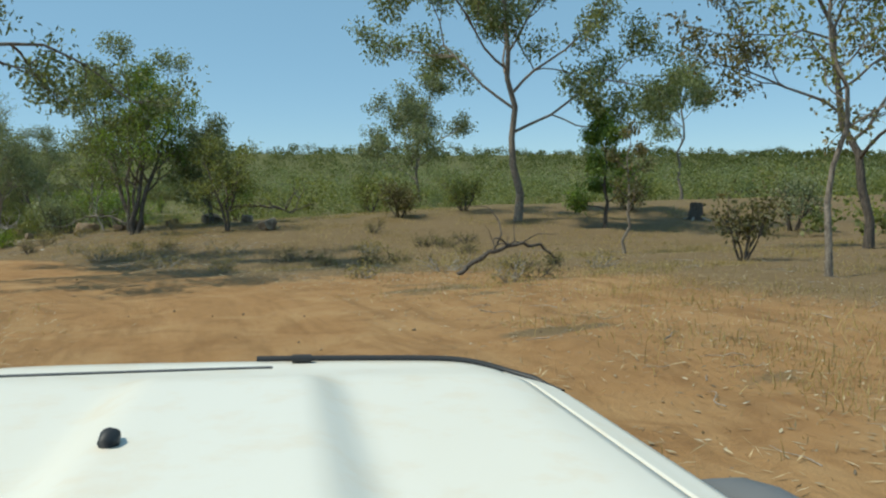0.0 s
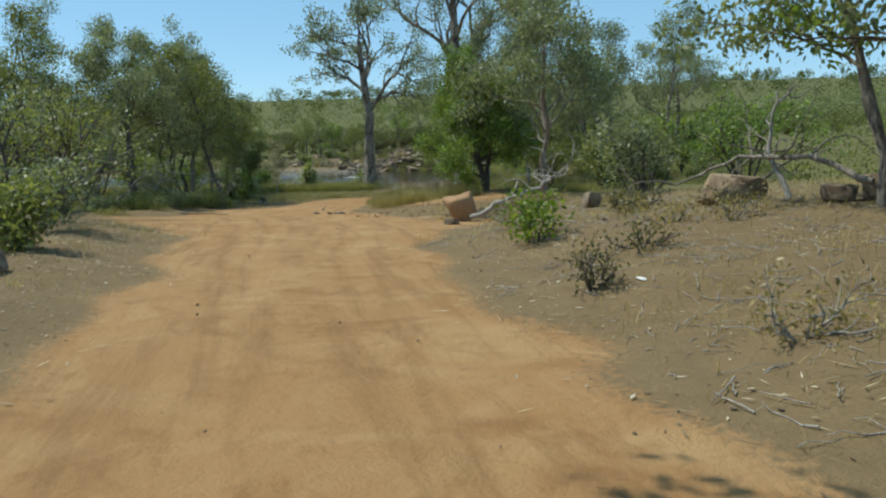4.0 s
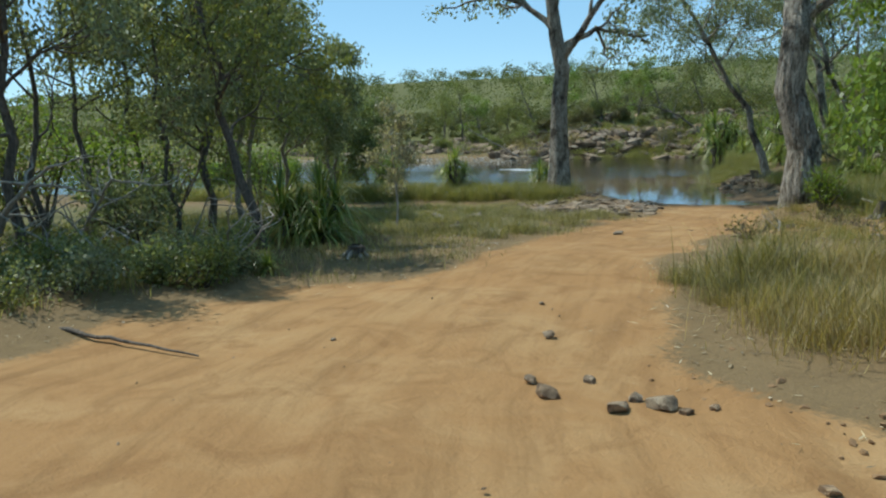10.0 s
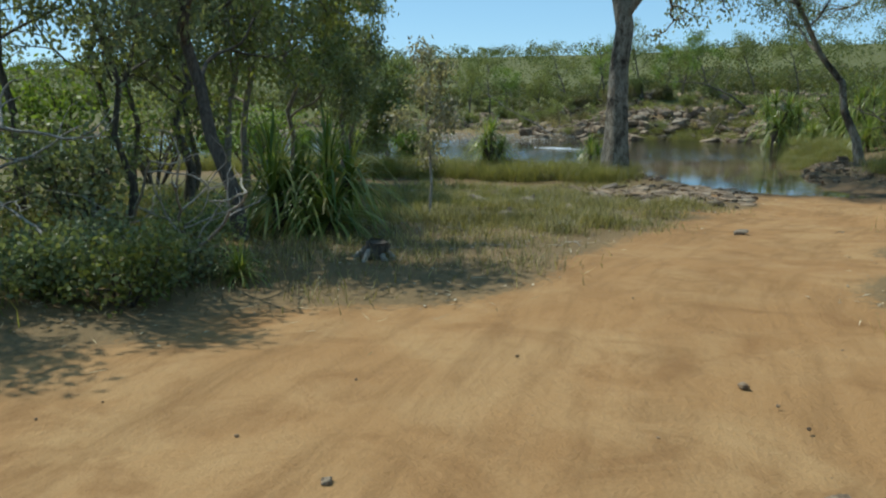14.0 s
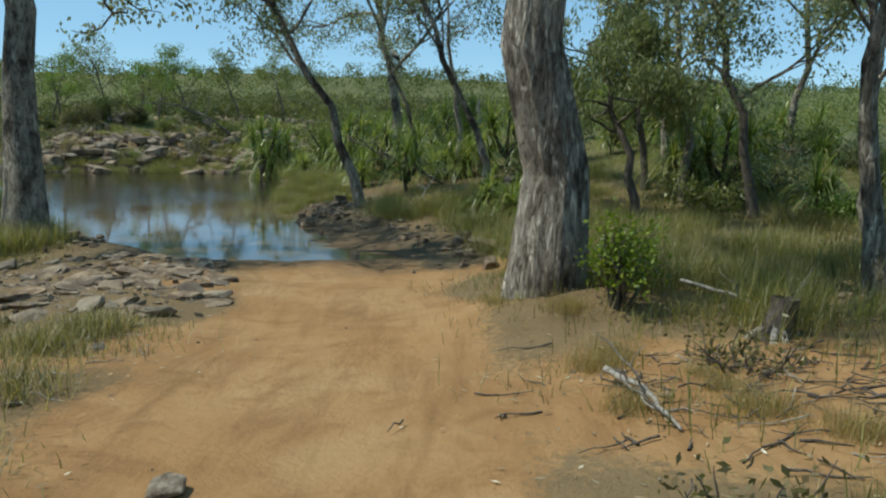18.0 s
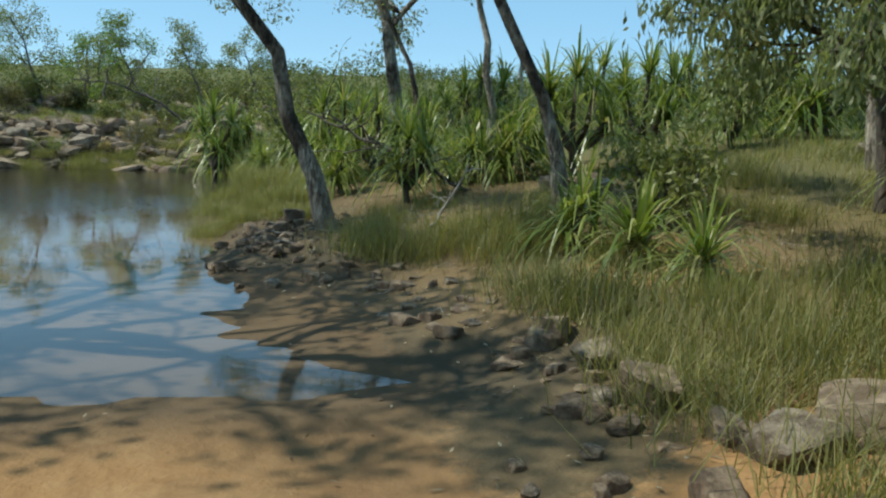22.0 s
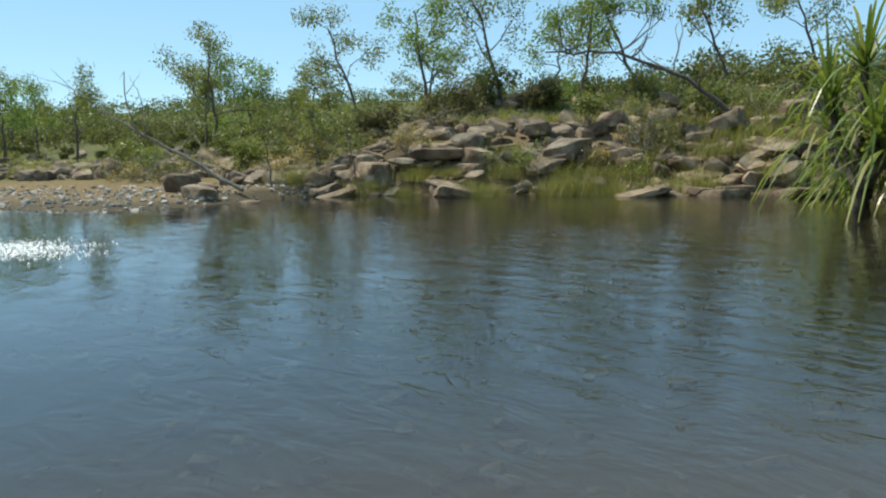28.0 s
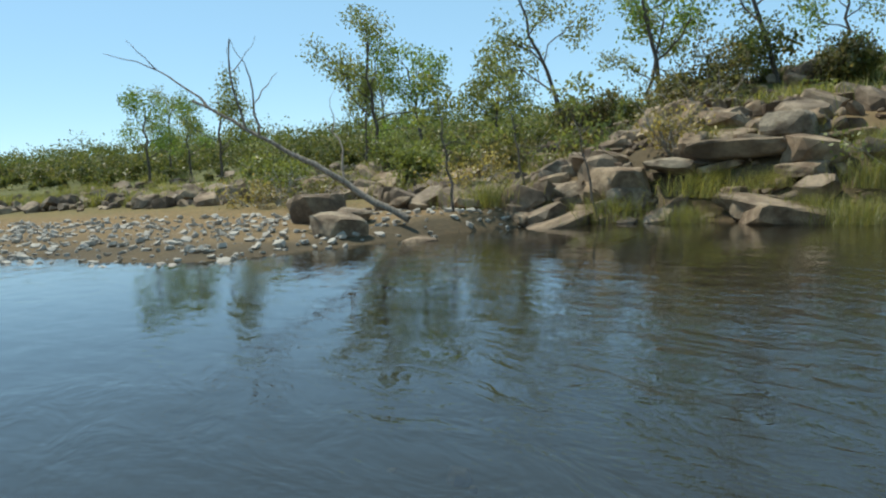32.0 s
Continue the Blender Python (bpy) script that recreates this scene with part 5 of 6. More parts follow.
P = np.concatenate([scatter(SG, 1100, -27, -6, 27, 44, lambda x, y: (off_track(x, y) > 3.0) & (x > -5 - (y - 24) * 1.2)), scatter(SG, 260, -34, -24, 40, 47, lambda x, y: (off_track(x, y) > 3.4)), scatter(SG, 700, -10, 16, 8, 34, lambda x, y: off_track(x, y) > 3),
                    scatter(SG, 300, -38, -30, 50, 66, lambda x, y: off_track(x, y) > 2.3), scatter(SG, 160, -50, -36, 40, 58, lambda x, y: off_track(x, y) > 6), scatter(SG, 120, -44, -38, 66, 74, lambda x, y: (creek(x, y) < -0.7) & (off_track(x, y) > 2))])
P = np.concatenate([P, scatter(SG, 5200, -26, -4, 26, 45, lambda x, y: (off_track(x, y) - half_width(x, y) > 0.4) & (off_track(x, y) < 8) & (x > -5 - (y - 24) * 1.2) & (wav(x, y, 1.2, 2) + SG.normal(0, 0.4, len(x)) > -0.2)),
                    scatter(SG, 700, -49, -39, 48, 60, lambda x, y: (off_track(x, y) - half_width(x, y) > 0.4) & (creek(x, y) < -1))])
sticks("fallen_twigs", "grey fallen twigs and sticks on the verge", P, SG, 0.1, 0.5, 0.006, BARK_DEAD)
P = np.stack([SG.normal(-24.1, 1.0, 2600), SG.normal(43.9, 1.1, 2600)], 1)
P = P[off_track(P[:, 0], P[:, 1]) - half_width(P[:, 0], P[:, 1]) > 0.3]
sticks("dark_twigs", "dark brown heap of twigs and bark on the verge", P, SG, 0.12, 0.55, 0.012, BARK_DARK)
P = np.stack([SG.normal(-35.2, 0.9, 160), SG.normal(56.7, 0.7, 160)], 1)
sticks("bank_twigs", "dark twigs scattered on pale sand", P, SG, 0.12, 0.5, 0.009, BARK_DARK)


# ---- pandanus ----
def pandanus_parts(seed, height, heads, length, n=44):
    rng = np.random.default_rng(seed)
    out = []
    for k in range(heads):
        h = Heap()
        if k == 0:
            top = np.array([0, 0, height])
        else:
            a = rng.uniform(0, 6.28)
            top = np.array([math.cos(a) * height * 0.3, math.sin(a) * height * 0.3, height * rng.uniform(0.45, 0.9)])
        for i in range(n):
            a, el = i * 2.4 + rng.uniform(-0.2, 0.2), rng.uniform(-0.2, 1.45)
            d = np.array([math.cos(a) * math.cos(el), math.sin(a) * math.cos(el), math.sin(el)])
            L = length * rng.uniform(0.7, 1.15)
            u = np.linspace(0, 1, 6)[:, None]
            line = top + d * L * u + np.array([0, 0, -1]) * L * 0.5 * u ** 2.6 * (0.4 + math.cos(el))
            side = np.array([-math.sin(a), math.cos(a), 0]) * (0.028 * (1 - 0.8 * u ** 1.5))
            V = np.stack([line - side, line + side], 1).reshape(-1, 3)
            j = np.arange(5)[:, None] * 2
            h.add(V, j + np.array([[0, 1, 3, 2]]))
        w = Heap()
        base = np.array([0, 0, 0.0]) if k == 0 else np.array([0, 0, height * 0.25])
        mid = (base + top) / 2 + rng.normal(0, 0.06, 3)
        w.add(*tube([base, mid, top], [0.075, 0.06, 0.05], 7))
        out.append((w.mesh("stem", BARK_DARK), h.mesh("leaf_rosette", PANDANUS, False)))
    return out


PAND = [pandanus_parts(400, 1.3, 5, 1.35), pandanus_parts(401, 0.9, 4, 1.45), pandanus_parts(402, 1.9, 6, 1.3), pandanus_parts(403, 0.35, 2, 1.4, 54)]


def pandanus(x, y, kind, size, turn, label="green pandanus with long drooping sword leaves", group=""):
    e = stand("pandanus", label, "plant", x, y, group)
    e.matrix_basis = pose(x, y, float(ground(x, y)) - 0.05, 0, 0, turn) @ Matrix.Scale(size, 4)
    for stem, head in PAND[kind]:
        part("stem", stem, e)
        part("leaf_rosette", head, e)
    return e


PD = np.random.default_rng(41)
for i in range(40):
    s = 85.5 + i * 0.5
    x, y = xy(PD.uniform(-1.4, 4.2), s + PD.uniform(-1, 1))
    if creek(x, y) < -0.6:
        pandanus(x, y, int(PD.integers(4)), PD.uniform(0.75, 1.1), PD.uniform(0, 360), group="pandanus thicket")
for i in range(22):
    x, y = xy(PD.uniform(4, 18), PD.uniform(86, 96))
    pandanus(x, y, int(PD.integers(3)), PD.uniform(0.8, 1.15), PD.uniform(0, 360), "yellow-green pandanus behind red rocks", "pandanus thicket")
for x, y, k, s, lab in ((-52.1, 81.3, 3, 0.8, "low pandanus on the sandy bank"), (-51.5, 81.9, 1, 0.9, "pandanus on the sandy bank"), (-52.8, 82.2, 3, 0.9, "low pandanus by the pool"), (-51.8, 82.6, 0, 0.9, "pandanus by the pool"), (-56.8, 85.6, 2, 1.35, "large pandanus leaning over the water"), (-55.8, 86.4, 0, 1.3, "pandanus on the waterside"), (-57.2, 87.0, 1, 1.1, "pandanus on the waterside"), (-41.5, 48.6, 3, 0.95, "dark pandanus clump in thicket shade"), (-42.0, 48.9, 0, 0.85, "pandanus clump beside the sand"), (-42.3, 48.2, 1, 1.0, "pandanus beside the thicket"),
                        (-39.6, 46.5, 3, 0.4, "low pandanus at the track's edge"), (-53.4, 61.6, 2, 0.8, "round green pandanus standing at the pool's edge"), (-53.9, 62.0, 1, 0.9, "pandanus standing at the pool's edge"), (-51.4, 64.6, 0, 0.75, "yellow-green pandanus behind the paperbark"), (-39.9, 68.6, 3, 0.9, "pandanus sprout among tall grass"), (-40.6, 69.2, 1, 0.7, "pandanus among tall grass"), (-39.2, 67.8, 3, 0.8, "pandanus sprout in the bank grass")):
    pandanus(x, y, k, s, x * 40, lab)

# ---- shrubs, stumps, dead wood ----
UG = np.random.default_rng(47)
for i, (x, y) in enumerate(((-38.9, 43.4), (-39.4, 44.6), (-39.1, 45.2), (-39.9, 46.0), (-39.9, 42.6), (-40.6, 43.6), (-40.4, 45.0), (-41.0, 46.4), (-38.9, 42.2), (-39.3, 40.8), (-40.6, 41.4), (-41.4, 44.2))):
    bush("low grey-green undergrowth in thicket shade", x, y, UG.uniform(0.3, 0.65), UG.uniform(0.9, 1.4), 480 + i, (GREY_LEAF, GUM_LEAF, OLIVE_LEAF)[i % 3], stems=8, each=9, leaf=(0.085, 0.028), sig=0.14, group="thicket undergrowth")
for i in range(9):
    x, y = UG.uniform(-42.5, -39.6), UG.uniform(41.2, 46.4)
    a = UG.uniform(0, 6.28)
    dead_branch("grey dead boughs leaning in the undergrowth", x, y, [(-0.8 * math.cos(a), -0.8 * math.sin(a), 0.05), (0, 0, 0.4), (1.0 * math.cos(a), 1.0 * math.sin(a), UG.uniform(0.5, 1.3))], 0.03, 640 + i, 6, group="dead boughs")
bush("leafy bright green shrub beside the paperbark", -36.5, 58.85, 1.0, 0.75, 500, BRIGHT_LEAF, stems=11, each=4, leaf=(0.085, 0.026), sig=0.1, droop=-0.3)
bush("leafy sapling shrub in dry grass", 9.5, 26.0, 1.8, 1.2, 501, BROWN_LEAF, stems=6, each=5, leaf=(0.16, 0.05))
bush("low green shrub in litter", -16.3, 37.1, 0.7, 0.8, 503, BRIGHT_LEAF, stems=5, each=4, leaf=(0.11, 0.04))
bush("dark green weeping shrub by the water", -39.6, 70.4, 1.3, 1.4, 504, OLIVE_LEAF, stems=8, each=10, leaf=(0.16, 0.03), droop=0.9, sig=0.22)
bush("green shrub at the creek's edge", -51.4, 83.4, 3.0, 3.0, 505, OLIVE_LEAF, stems=9, each=14, leaf=(0.16, 0.045), sig=0.25)
for i, (x, y, h, mat) in enumerate(((-30.6, 57.7, 2.4, OLIVE_LEAF), (-29.3, 62.1, 2.8, GREY_LEAF), (-27.0, 56.8, 2.2, OLIVE_LEAF), (-20.3, 47.5, 2.2, GREY_LEAF), (-18.2, 49.8, 2.6, GREEN_LEAF), (-23.8, 54.7, 3.0, OLIVE_LEAF), (-11.0, 49.6, 2.2, GREEN_LEAF), (-3.2, 47.7, 2.0, OLIVE_LEAF), (1.9, 44.5, 1.8, OLIVE_LEAF), (-0.7, 41.2, 1.5, BROWN_LEAF), (9.9, 45.6, 1.8, OLIVE_LEAF), (15.5, 39.8, 2.2, GREY_LEAF),
                                    (19.5, 35.9, 2.4, OLIVE_LEAF))):
    bush("olive shrub in the dry scrub", x, y, h, h * 1.1, 510 + i, mat, stems=8, each=10, leaf=(0.16, 0.045), sig=0.22, group="scrub shrubs")
for i, (x, y, h, mat) in enumerate(((-22.5, 32.0, 0.9, OLIVE_LEAF), (-25.5, 33.4, 1.5, GREY_LEAF), (-28.2, 34.0, 3.6, OLIVE_LEAF), (-33.5, 36.6, 4.2, GREY_LEAF), (-36.6, 38.0, 4.4, OLIVE_LEAF), (-30.8, 34.6, 4.6, GREY_LEAF))):
    bush("grey-green shrub on the verge", x, y, h, h * 0.9, 530 + i, mat, stems=7, each=8, leaf=(0.15, 0.045), sig=0.2, group="verge shrubs")
DB = np.random.default_rng(53)
spots = [(-26 + DB.normal(0, 2.2), 44.6 + DB.normal(0, 1.2)) for _ in range(26)] + [(DB.uniform(-22, -8), DB.uniform(31, 41)) for _ in range(40)] + [(DB.uniform(-6, 8), DB.uniform(22, 38)) for _ in range(34)] + [(DB.uniform(-36, -31.5), DB.uniform(53, 66)) for _ in range(14)]
spots += [(DB.normal(-23.8, 0.8), DB.normal(44.2, 0.8)) for _ in range(26)]
for i, (x, y) in enumerate(spots):
    if off_track(x, y) - half_width(x, y) > 0.9 and off_track(x, y) < 14:
        bush("low dry brush of bare twigs and withered leaves", x, y, DB.uniform(0.15, 0.45), DB.uniform(0.5, 1.2), 800 + i, (BROWN_LEAF, GRASS_DRY)[i % 2], stems=9, each=1, leaf=(0.09, 0.02), sig=0.1, bark=BARK_DEAD if i % 2 else BARK_DARK, name="dry_brush", group="dry brush")
for i in range(34):
    x, y = xy(DB.uniform(-24, 2), DB.uniform(108, 117))
    bush("dry grey brush among the bank rocks", x, y, DB.uniform(0.4, 1.1), DB.uniform(0.8, 1.7), 900 + i, (BROWN_LEAF, OLIVE_LEAF, GRASS_DRY)[i % 3], stems=9, each=2, leaf=(0.12, 0.03), sig=0.12, bark=BARK_DEAD, name="dry_brush", group="bank brush")
for i in range(18):
    x, y = DB.uniform(-36, -28.5), DB.uniform(62, 77)
    if creek(x, y) < -1.5 and off_track(x, y) > 3.2:
        bush("shaded low shrub on the grassy bank", x, y, DB.uniform(0.4, 1.3), DB.uniform(0.7, 1.6), 960 + i, (OLIVE_LEAF, GREEN_LEAF, GREY_LEAF)[i % 3], stems=7, each=7, leaf=(0.13, 0.035), sig=0.16, group="bank shrubs")
for i in range(12):
    x, y = DB.uniform(-36.5, -28.5), DB.uniform(69, 78)
    pandanus(x, y, int(DB.integers(4)), DB.uniform(0.6, 0.95), DB.uniform(0, 360), "pandanus in the tree shade", "shaded pandanus")
# roots and grass over the point
for i in range(7):
    x, y = -45.0 + DB.normal(0, 0.4), 69.9 + 0.35 * i
    dead_branch("bare brown roots hanging from the bank", x, y, [(0.3, 0.1, 0.02), (0, 0, 0.1), (-0.35, DB.uniform(-0.2, 0.2), 0.02)], 0.025, 860 + i, 3, name="bare_root", group="bank roots", bark=BARK_GUM)
dead_branch("arched dead branch lying in dry grass", 2.9, 23.8, [(0, 0, 0.02), (0.6, 0.3, 0.45), (1.3, 0.7, 0.62), (1.9, 1.2, 0.5), (2.2, 1.8, 0.05)], 0.06, 600, 5, bark=BARK_DARK)
dead_branch("grey fallen limb across boulders", -12.4, 39.6, [(0, 0, 0.3), (-0.9, 0.2, 0.65), (-2.0, 0.4, 0.6), (-3.0, 0.2, 0.15)], 0.05, 601, 10, bark=BARK_GUM)
dead_branch("bleached forked branch standing from the ground", -13.6, 39.9, [(0, 0, 0.1), (-0.4, 0.1, 0.8), (-0.3, 0.2, 1.7)], 0.05, 602, 5)
dead_branch("dark dead limb beneath the olive bush", -6.3, 38.8, [(-1.6, 0, 0.75), (-0.5, 0.1, 0.85), (0.7, 0, 0.8), (1.4, 0.1, 0.5)], 0.07, 603, 9, bark=BARK_DARK)
dead_branch("tangled dead branches on the verge", -21.2, 41.4, [(0, 0, 0.2), (0.7, 0.3, 0.6), (1.4, 0.7, 0.9), (2.0, 0.8, 1.3)], 0.06, 604, 12)
dead_branch("grey tangled branches in the thicket", -41.4, 42.8, [(-0.9, -0.3, 0.1), (-0.2, 0.1, 0.6), (0.5, 0.3, 1.2), (1.0, 0.6, 1.6)], 0.07, 605, 12)
dead_branch("grey leaning dead boughs in the thicket", -42.2, 44.4, [(-1.2, 0.3, 0.1), (0, 0, 0.7), (1.0, 0.2, 1.5)], 0.06, 606, 9)
dead_branch("dead stick lying on the sand", -36.4, 43.2, [(-1.1, -0.3, 0.03), (0, 0, 0.06), (1.2, 0.5, 0.04)], 0.03, 607, 0, bark=BARK_DARK)
dead_branch("bleached dead branch in long grass", -42.9, 70.2, [(0, 0, 0.05), (0.2, 0.2, 0.45), (0.5, 0.4, 1.1)], 0.035, 608, 6)
dead_branch("dark branch arching over the pandanus", -45.1, 74.5, [(1.6, 0, 0.2), (0.4, 0.2, 0.8), (-0.8, 0.2, 1.2), (-2.0, 0.1, 1.7)], 0.05, 609, 9, bark=BARK_DARK)
dead_branch("bare fallen log leaning from the far bank", -70.2, 81.3, [(0.2, -0.2, 0.05), (-0.8, -1.0, 0.8), (-1.8, -1.8, 1.5), (-2.8, -2.6, 2.2)], 0.06, 610, 4, bark=BARK_GUM)
dead_branch("dead branch across grass clump", -35.3, 59.1, [(-0.6, 0.3, 0.3), (0, 0, 0.22), (0.5, -0.2, 0.12), (0.8, -0.3, 0.02)], 0.025, 611, 4)
dead_branch("pale driftwood stick on the bank", -36.05, 56.2, [(-0.35, 0.6, 0.05), (0, 0, 0.12), (0.25, -0.5, 0.05)], 0.03, 612, 4)
dead_branch("arching bare tree fallen over the bank", -62.2, 91.7, [(0.3, 0.3, 0.0), (-1.2, -0.6, 1.5), (-2.8, -1.6, 2.3), (-4.5, -2.6, 2.4)], 0.07, 613, 10, bark=BARK_DARK)


def stump(label, x, y, r, h, seed):
    rng = np.random.default_rng(seed)
    e = stand("stump", label, "stump", x, y)
    w = Heap()
    u = np.linspace(0, 1, 7)
    w.add(*tube(np.stack([0.06 * u, 0.03 * u, h * u], 1), r * (1.35 - 0.5 * u ** 0.5), 14, 0.12, rng))
    w.add(*tube(np.array([[0.06, 0.03, h * 0.98], [0.06, 0.03, h * 0.7]]), [r * 0.84, 0.01], 14, 0.1, rng))
    part("bole", w.mesh("bole", BARK_DARK), e)
    for i in range(6):
        a = i * 1.05 + rng.uniform(-0.3, 0.3)
        root = Heap()
        root.add(*tube([(math.cos(a) * r * 0.6, math.sin(a) * r * 0.6, 0.16), (math.cos(a) * r * 1.6, math.sin(a) * r * 1.6, 0.05), (math.cos(a) * r * 2.6, math.sin(a) * r * 2.6, -0.05)], [r * 0.3, r * 0.22, r * 0.08], 6))
        part("root", root.mesh("root", BARK_DEAD), e)
    return e


stump("dark broken stump in dry grass", 12.4, 43.0, 0.3, 0.8, 1)
stump("dead stump with bare roots beside the track", -35.0, 58.3, 0.14, 0.42, 2)
stump("low dark stump by the thicket", -39.6, 48.2, 0.15, 0.25, 3)
stump("split brown stump on the verge", -19.7, 42.0, 0.17, 0.45, 4)

# ---- saplings on the far bank ----
FB = np.random.default_rng(61)
for i, (r, s, h, dx) in enumerate(((-40.3, 120, 4.2, 0.2), (-34.8, 119, 4.4, 0.3), (-26.2, 118, 6.0, -0.3), (-24.6, 118.5, 4.6, -0.6), (-22.5, 119.5, 3.6, 0.4), (-19.2, 118, 6.0, -1.7), (-16.4, 118, 5.6, -0.6), (-13.2, 117.5, 5.6, -1.4), (-10.5, 119, 4.6, 0.6), (-8.0, 117.5, 5.2, -1.8), (-5.0, 118, 4.6, -1.2), (-2.0, 119, 4.4, -0.8), (-44, 126, 4.4, 0), (-29.5, 122, 4.0, 0.2), (-17.8, 121.5, 4.2, 0.8), (-12, 122, 4.2, 0.3), (-31, 126, 5.0, -0.4), (-50, 130, 5.4, 0.2))):
    x, y = xy(r, s)
    tree("slender leaning sapling with thin pale green crown", x, y, h, 700 + i, top=(dx, 0.3 * dx), trunk_r=0.05 + 0.005 * h, clear=0.35, limbs=7, limb_len=0.3, level=1, each=11, sig=0.28, leaf=(0.17, 0.05), bark=BARK_DARK, foliage=OLIVE_LEAF if i % 3 else GREEN_LEAF, name="sapling", group="far bank saplings", wig=0.22)
for i in range(26):
    x, y = xy(FB.uniform(-27, 3), FB.uniform(111.5, 118))
    bush("low olive shrub among the bank rocks", x, y, FB.uniform(0.7, 1.6), FB.uniform(0.8, 1.8), 730 + i, OLIVE_LEAF if i % 2 else BROWN_LEAF, stems=6, each=10, leaf=(0.14, 0.045), sig=0.18, group="far bank shrubs")
for i, (x, y) in enumerate(((-71.6, 84.5), (-68.9, 84.0), (-70.5, 82.3))):
    tree("thin dark sapling at the waterline", x, y, 2.6, 760 + i, top=(-0.7, 0.1), trunk_r=0.025, clear=0.5, limbs=5, limb_len=0.2, level=1, each=3, sig=0.15, leaf=(0.13, 0.035), bark=BARK_DARK, foliage=OLIVE_LEAF, name="sapling")
# dark reeds across the pool
for i in range(12):
    x, y = xy(FB.uniform(-36, -22), FB.uniform(90, 95))
    bush("dark reed clump standing in the pool", x, y, FB.uniform(1.5, 2.6), 1.2, 780 + i, GREEN_LEAF if i % 3 else GREY_LEAF, stems=10, each=8, leaf=(0.3, 0.03), droop=-0.4, sig=0.12, name="reed_clump", group="reeds", sink=0.02)


# ---- rapids ----
def rapids():
    rng = np.random.default_rng(71)
    h = Heap()
    for i in range(1500):
        a = rng.normal(0, 1, 2)
        x, y = -63.0 + 0.65 * a[0], 74.4 + 0.35 * a[1] + 0.12 * math.sin(4 * a[0])
        L, w = rng.uniform(0.01, 0.06), rng.uniform(0.004, 0.012)
        t = rng.normal(2.6, 0.5)
        c, s = math.cos(t), math.sin(t)
        z = WATER + 0.004 + rng.uniform(0, 0.02)
        h.add(np.array([(x - c * L, y - s * L, WATER + 0.003), (x + s * w, y - c * w, z), (x + c * L, y + s * L, WATER + 0.003), (x - s * w, y + c * w, z)]), [[0, 1, 2, 3]])
    tagged(new("rapids_foam", h.mesh("rapids_foam", FOAM, False)), "white foam flecks where the creek runs fast", "foam", kind="stuff")


rapids()
scrap = new("paper_scrap", rock_mesh(265, 0.12, 6, 2))
scrap.data.materials[0] = PAPER
scrap.matrix_basis = pose(-13.4, 35.0, float(ground(-13.4, 35.0)) + 0.02, 8, 5, 0) @ Matrix.Diagonal((0.09, 0.045, 0.1, 1))
tagged(scrap, "crumpled white paper scrap on leaf litter", "litter")


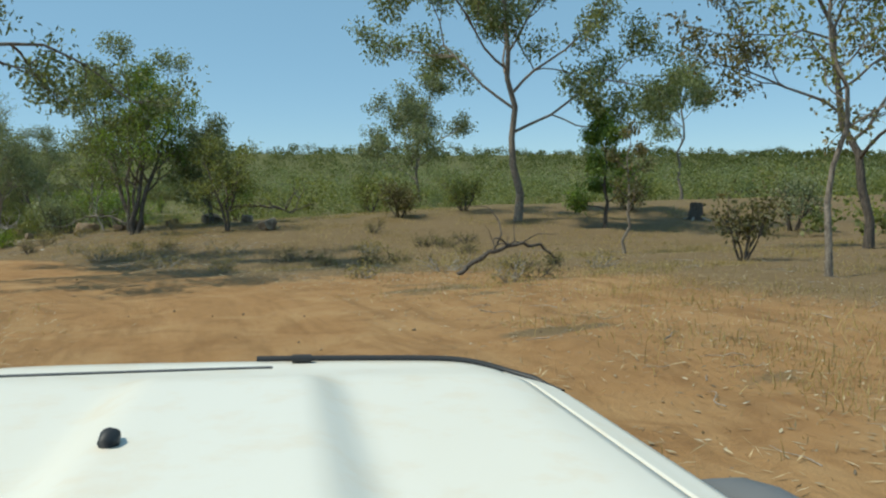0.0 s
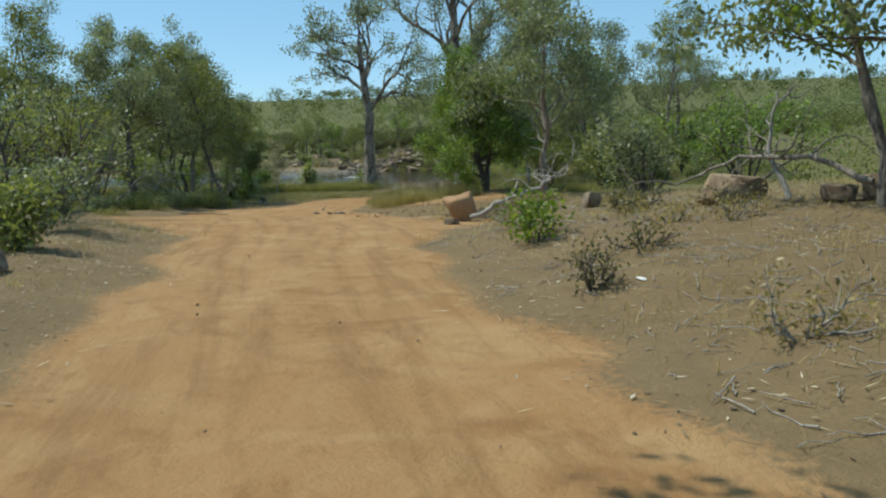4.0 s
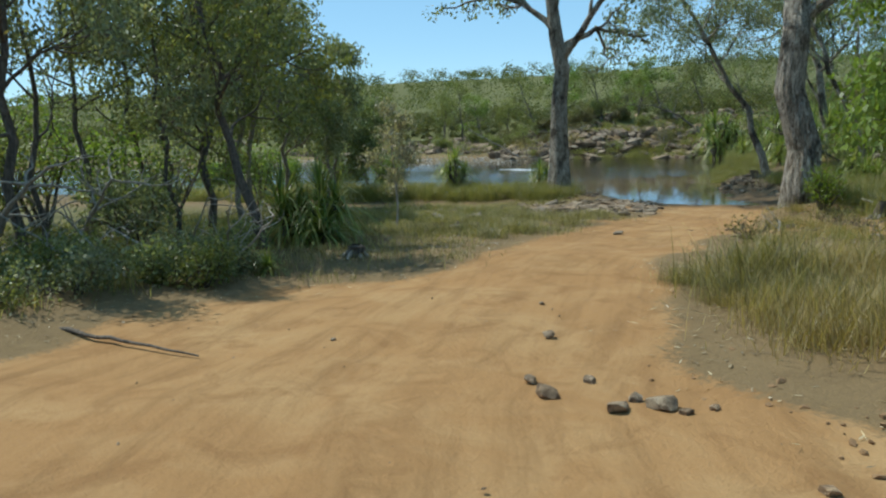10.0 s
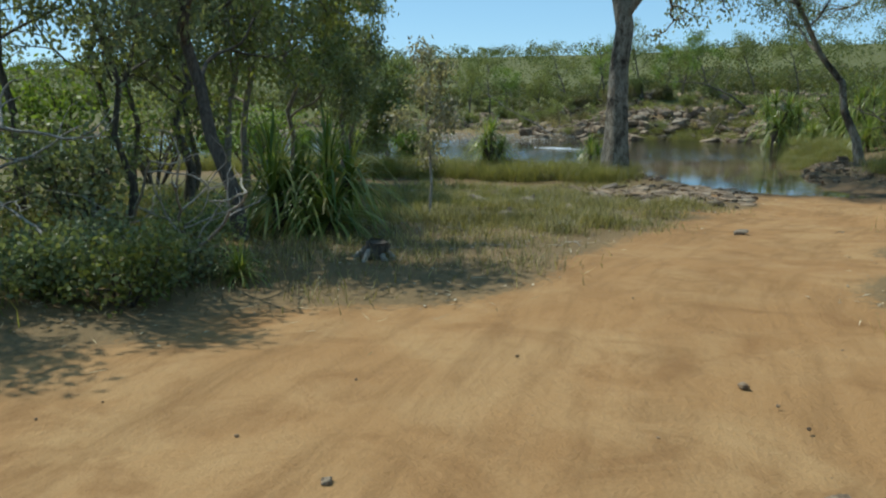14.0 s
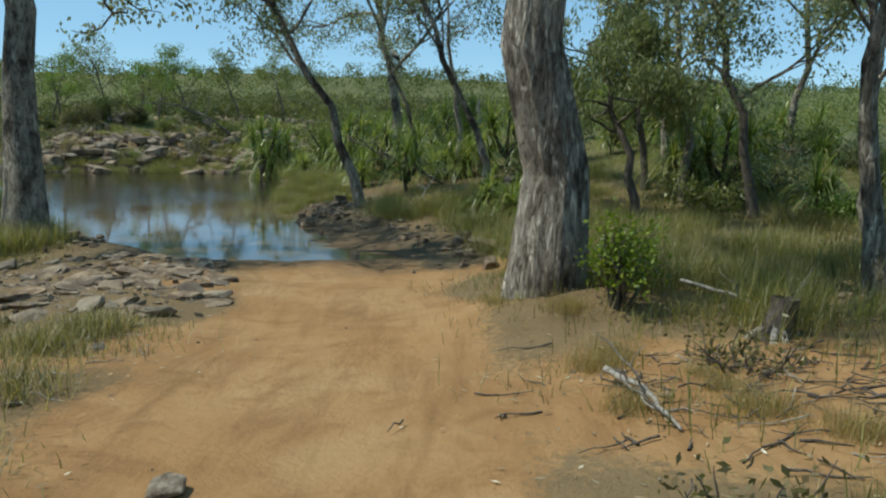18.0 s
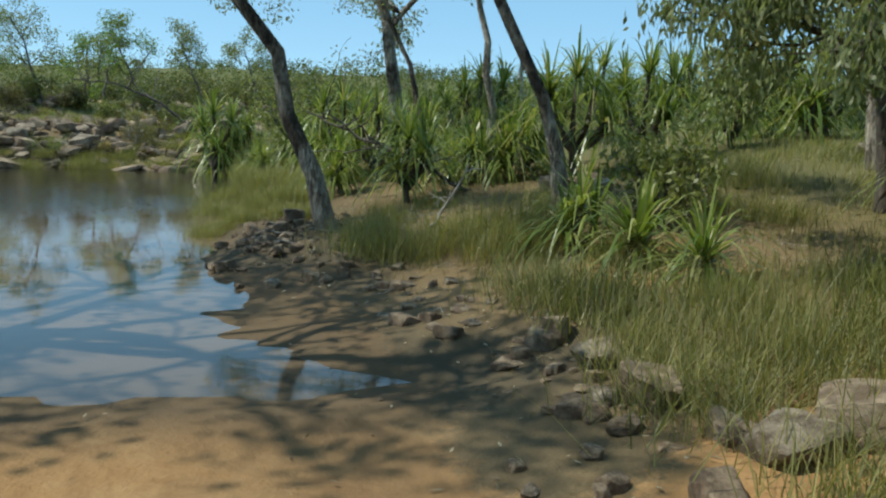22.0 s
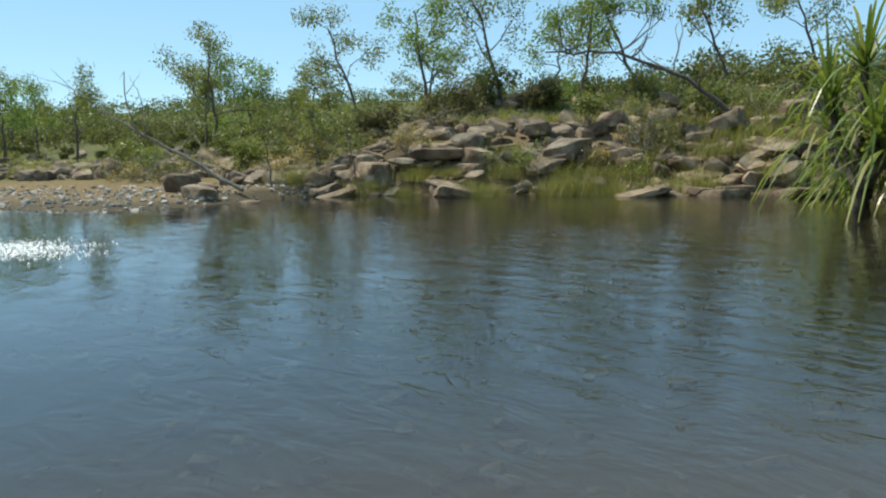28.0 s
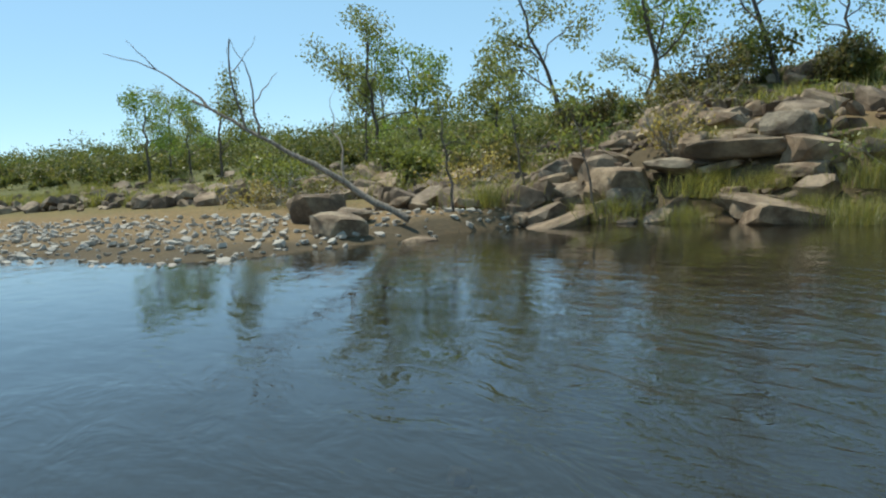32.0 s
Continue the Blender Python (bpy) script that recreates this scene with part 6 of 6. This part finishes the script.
# ---- vehicle at the start of the track ----
def vehicle():
    """The front of the white off-road vehicle, with its own axes: x to its right, y ahead, z up from the ground."""
    ahead, top = 2.52, 1.175
    turn = 16.2
    base = new("off_road_vehicle")
    at = Vector((3.942, 7.237, 0)) - Vector((math.cos(radians(turn)), math.sin(radians(turn)), 0)) * 0.2
    base.matrix_basis = pose(at.x, at.y, -3.0, 0, 2.6, turn)
    tagged(base, "dusty white off-road vehicle front on the sandy track", "car")

    def sheet(name, us, vs, height, mat, label="", parent=base, thick=0.012, flat=False):
        U, W = np.meshgrid(us, vs)
        X, Y = (U, W) if flat else (U * wide(nose(U, W)), nose(U, W))
        Z = height(X, Y)
        n, m = len(us), len(vs)
        V = np.concatenate([np.stack([X, Y, Z], -1).reshape(-1, 3), np.stack([X, Y, Z - thick], -1).reshape(-1, 3)])
        i = (np.arange(m - 1)[:, None] * n + np.arange(n - 1)[None]).ravel()
        Q = np.stack([i, i + 1, i + n + 1, i + n], -1)
        k = n * m
        rim = np.concatenate([np.arange(n), np.arange(1, m) * n + n - 1, (m - 1) * n + np.arange(n - 2, -1, -1), np.arange(m - 2, 0, -1) * n])
        S = np.stack([rim, rim + k, np.roll(rim, -1) + k, np.roll(rim, -1)], -1)
        return part(name, mesh_of(name, V, np.concatenate([Q, Q[:, ::-1] + k, S]), mat), parent, label)

    def wide(y):
        """Half the width at y ahead."""
        return 1.03 - 0.02 * y

    def nose(u, v):
        """How far ahead the share v of the bonnet lies."""
        return 0.5 + v * (ahead - 0.5 - 0.05 * np.abs(u) ** 2 - 0.22 * np.abs(u) ** 7)

    def crown(x, y):
        w = np.abs(x) / wide(y)
        bulge = 0.05 * sm(0.31, 0.18, np.abs(x)) * sm(2.25, 1.9, y)
        return top + bulge - 0.05 * sm(0.6, 1.0, w) ** 2 - 0.03 * sm(0.93, 1.0, w) - 0.03 * sm(2.1, 2.45, y) - 0.01 * (y - 1.2)

    hood = sheet("bonnet", np.linspace(-0.84, 0.84, 61), np.linspace(0, 1, 40), crown, WHITE_PAINT, "white bonnet with a raised centre and dust spots")
    for sgn in (-1, 1):
        band = np.linspace(0.85, 1.0, 12) if sgn > 0 else np.linspace(-1.0, -0.85, 12)
        sheet("guard", band, np.linspace(-0.05, 1, 34), crown, WHITE_PAINT, "white front guard")
        sheet("guard_side", band[-2:] if sgn > 0 else band[:2], np.linspace(-0.05, 0.97, 30), lambda x, y: crown(x, y) - 0.02, WHITE_PAINT, "", base, 0.34)
        flare = Heap()
        a = np.linspace(-0.2, math.pi + 0.2, 22)
        flare.add(*tube(np.stack([sgn * (1.09 - 0.05 * np.cos(a)), 1.3 + 0.56 * np.cos(a), 0.45 + 0.6 * np.sin(a)], 1), np.full(22, 0.07), 10))
        part("wheel_flare", flare.mesh("wheel_flare", GREY_PLASTIC), base, "dark grey plastic wheel flare")
        w = Heap()
        b = np.linspace(0, 2 * math.pi, 33)
        w.add(*tube(np.stack([np.full(33, sgn * 0.84), 1.45 + 0.28 * np.cos(b), 0.39 + 0.28 * np.sin(b)], 1), np.full(33, 0.11), 12))
        tyre = part("wheel", w.mesh("tyre", RUBBER), base, "dusty black tyre")
        rim = Heap()
        rim.add(*tube(np.stack([np.array([0.76, 0.78, 0.9, 0.91]) * sgn, np.full(4, 1.45), np.full(4, 0.39)], 1), [0.02, 0.19, 0.19, 0.03], 20))
        part("rim", rim.mesh("rim", GREY_PLASTIC), tyre)
        lamp = Heap()
        lamp.add(*tube(np.stack([np.full(4, sgn * 0.62), ahead - 0.2 + np.array([-0.1, 0.0, 0.05, 0.07]), np.full(4, 0.84)], 1), [0.09, 0.1, 0.08, 0.01], 18))
        part("headlight", lamp.mesh("headlight", LENS_GLASS), base)
    noz = Heap()
    noz.add(*tube([(-0.17, 1.420, top + 0.03), (-0.17, 1.425, top + 0.052), (-0.17, 1.440, top + 0.06), (-0.17, 1.465, top + 0.055), (-0.17, 1.470, top + 0.035)], [0.018, 0.019, 0.018, 0.014, 0.004], 12))
    part("washer_nozzle", noz.mesh("washer_nozzle", BLACK_PLASTIC), hood, "black washer nozzle")
    strip = Heap()
    u = np.linspace(0.05, 1.0, 30)
    y = nose(u, 1.0) + 0.008
    strip.add(*tube(np.stack([u * wide(y), y, crown(u * wide(y), y) + 0.004], 1), np.full(30, 0.012), 8))
    part("bug_deflector", strip.mesh("bug_deflector", BLACK_PLASTIC), hood, "black bug deflector strip")
    wire = Heap()
    x = np.linspace(-0.75, 0.1, 24)
    y = ahead - 0.2 + 0.1 * (x + 0.75) - 0.1 * x * x
    wire.add(*tube(np.stack([x, y, crown(x, y) + 0.004], 1), np.full(24, 0.004), 6))
    part("wire", wire.mesh("wire", GREY_PLASTIC), hood, "thin wire lying across the bonnet")
    clip = Heap()
    clip.add(*tube([(0.16, ahead - 0.03, top - 0.03), (0.22, ahead - 0.03, top - 0.03)], [0.014, 0.014], 8))
    part("clip", clip.mesh("clip", BLACK_PLASTIC), hood)
    sheet("front_panel", np.linspace(-0.62, 0.62, 30), np.linspace(ahead - 0.4, ahead - 0.28, 3), lambda x, y: top - 0.13 + 0 * x, WHITE_PAINT, "", base, 0.42, True)
    for i in range(7):
        g = Heap()
        g.add(*tube([(-0.45, ahead - 0.18, 0.72 + i * 0.035), (0.45, ahead - 0.18, 0.72 + i * 0.035)], [0.011, 0.011], 6))
        part("grille_bar", g.mesh("grille_bar", BLACK_PLASTIC), base)
    bar = Heap()
    x = np.linspace(-0.95, 0.95, 22)
    bar.add(*tube(np.stack([x, ahead - 0.08 - 0.16 * np.abs(x) ** 3, np.full(22, 0.52)], 1), np.full(22, 0.085), 12))
    part("bumper", bar.mesh("bumper", GREY_PLASTIC), base)
    axle = Heap()
    axle.add(*tube([(-0.8, 1.45, 0.39), (0.8, 1.45, 0.39)], [0.05, 0.05], 10))
    part("axle", axle.mesh("axle", BLACK_PLASTIC), base)


vehicle()
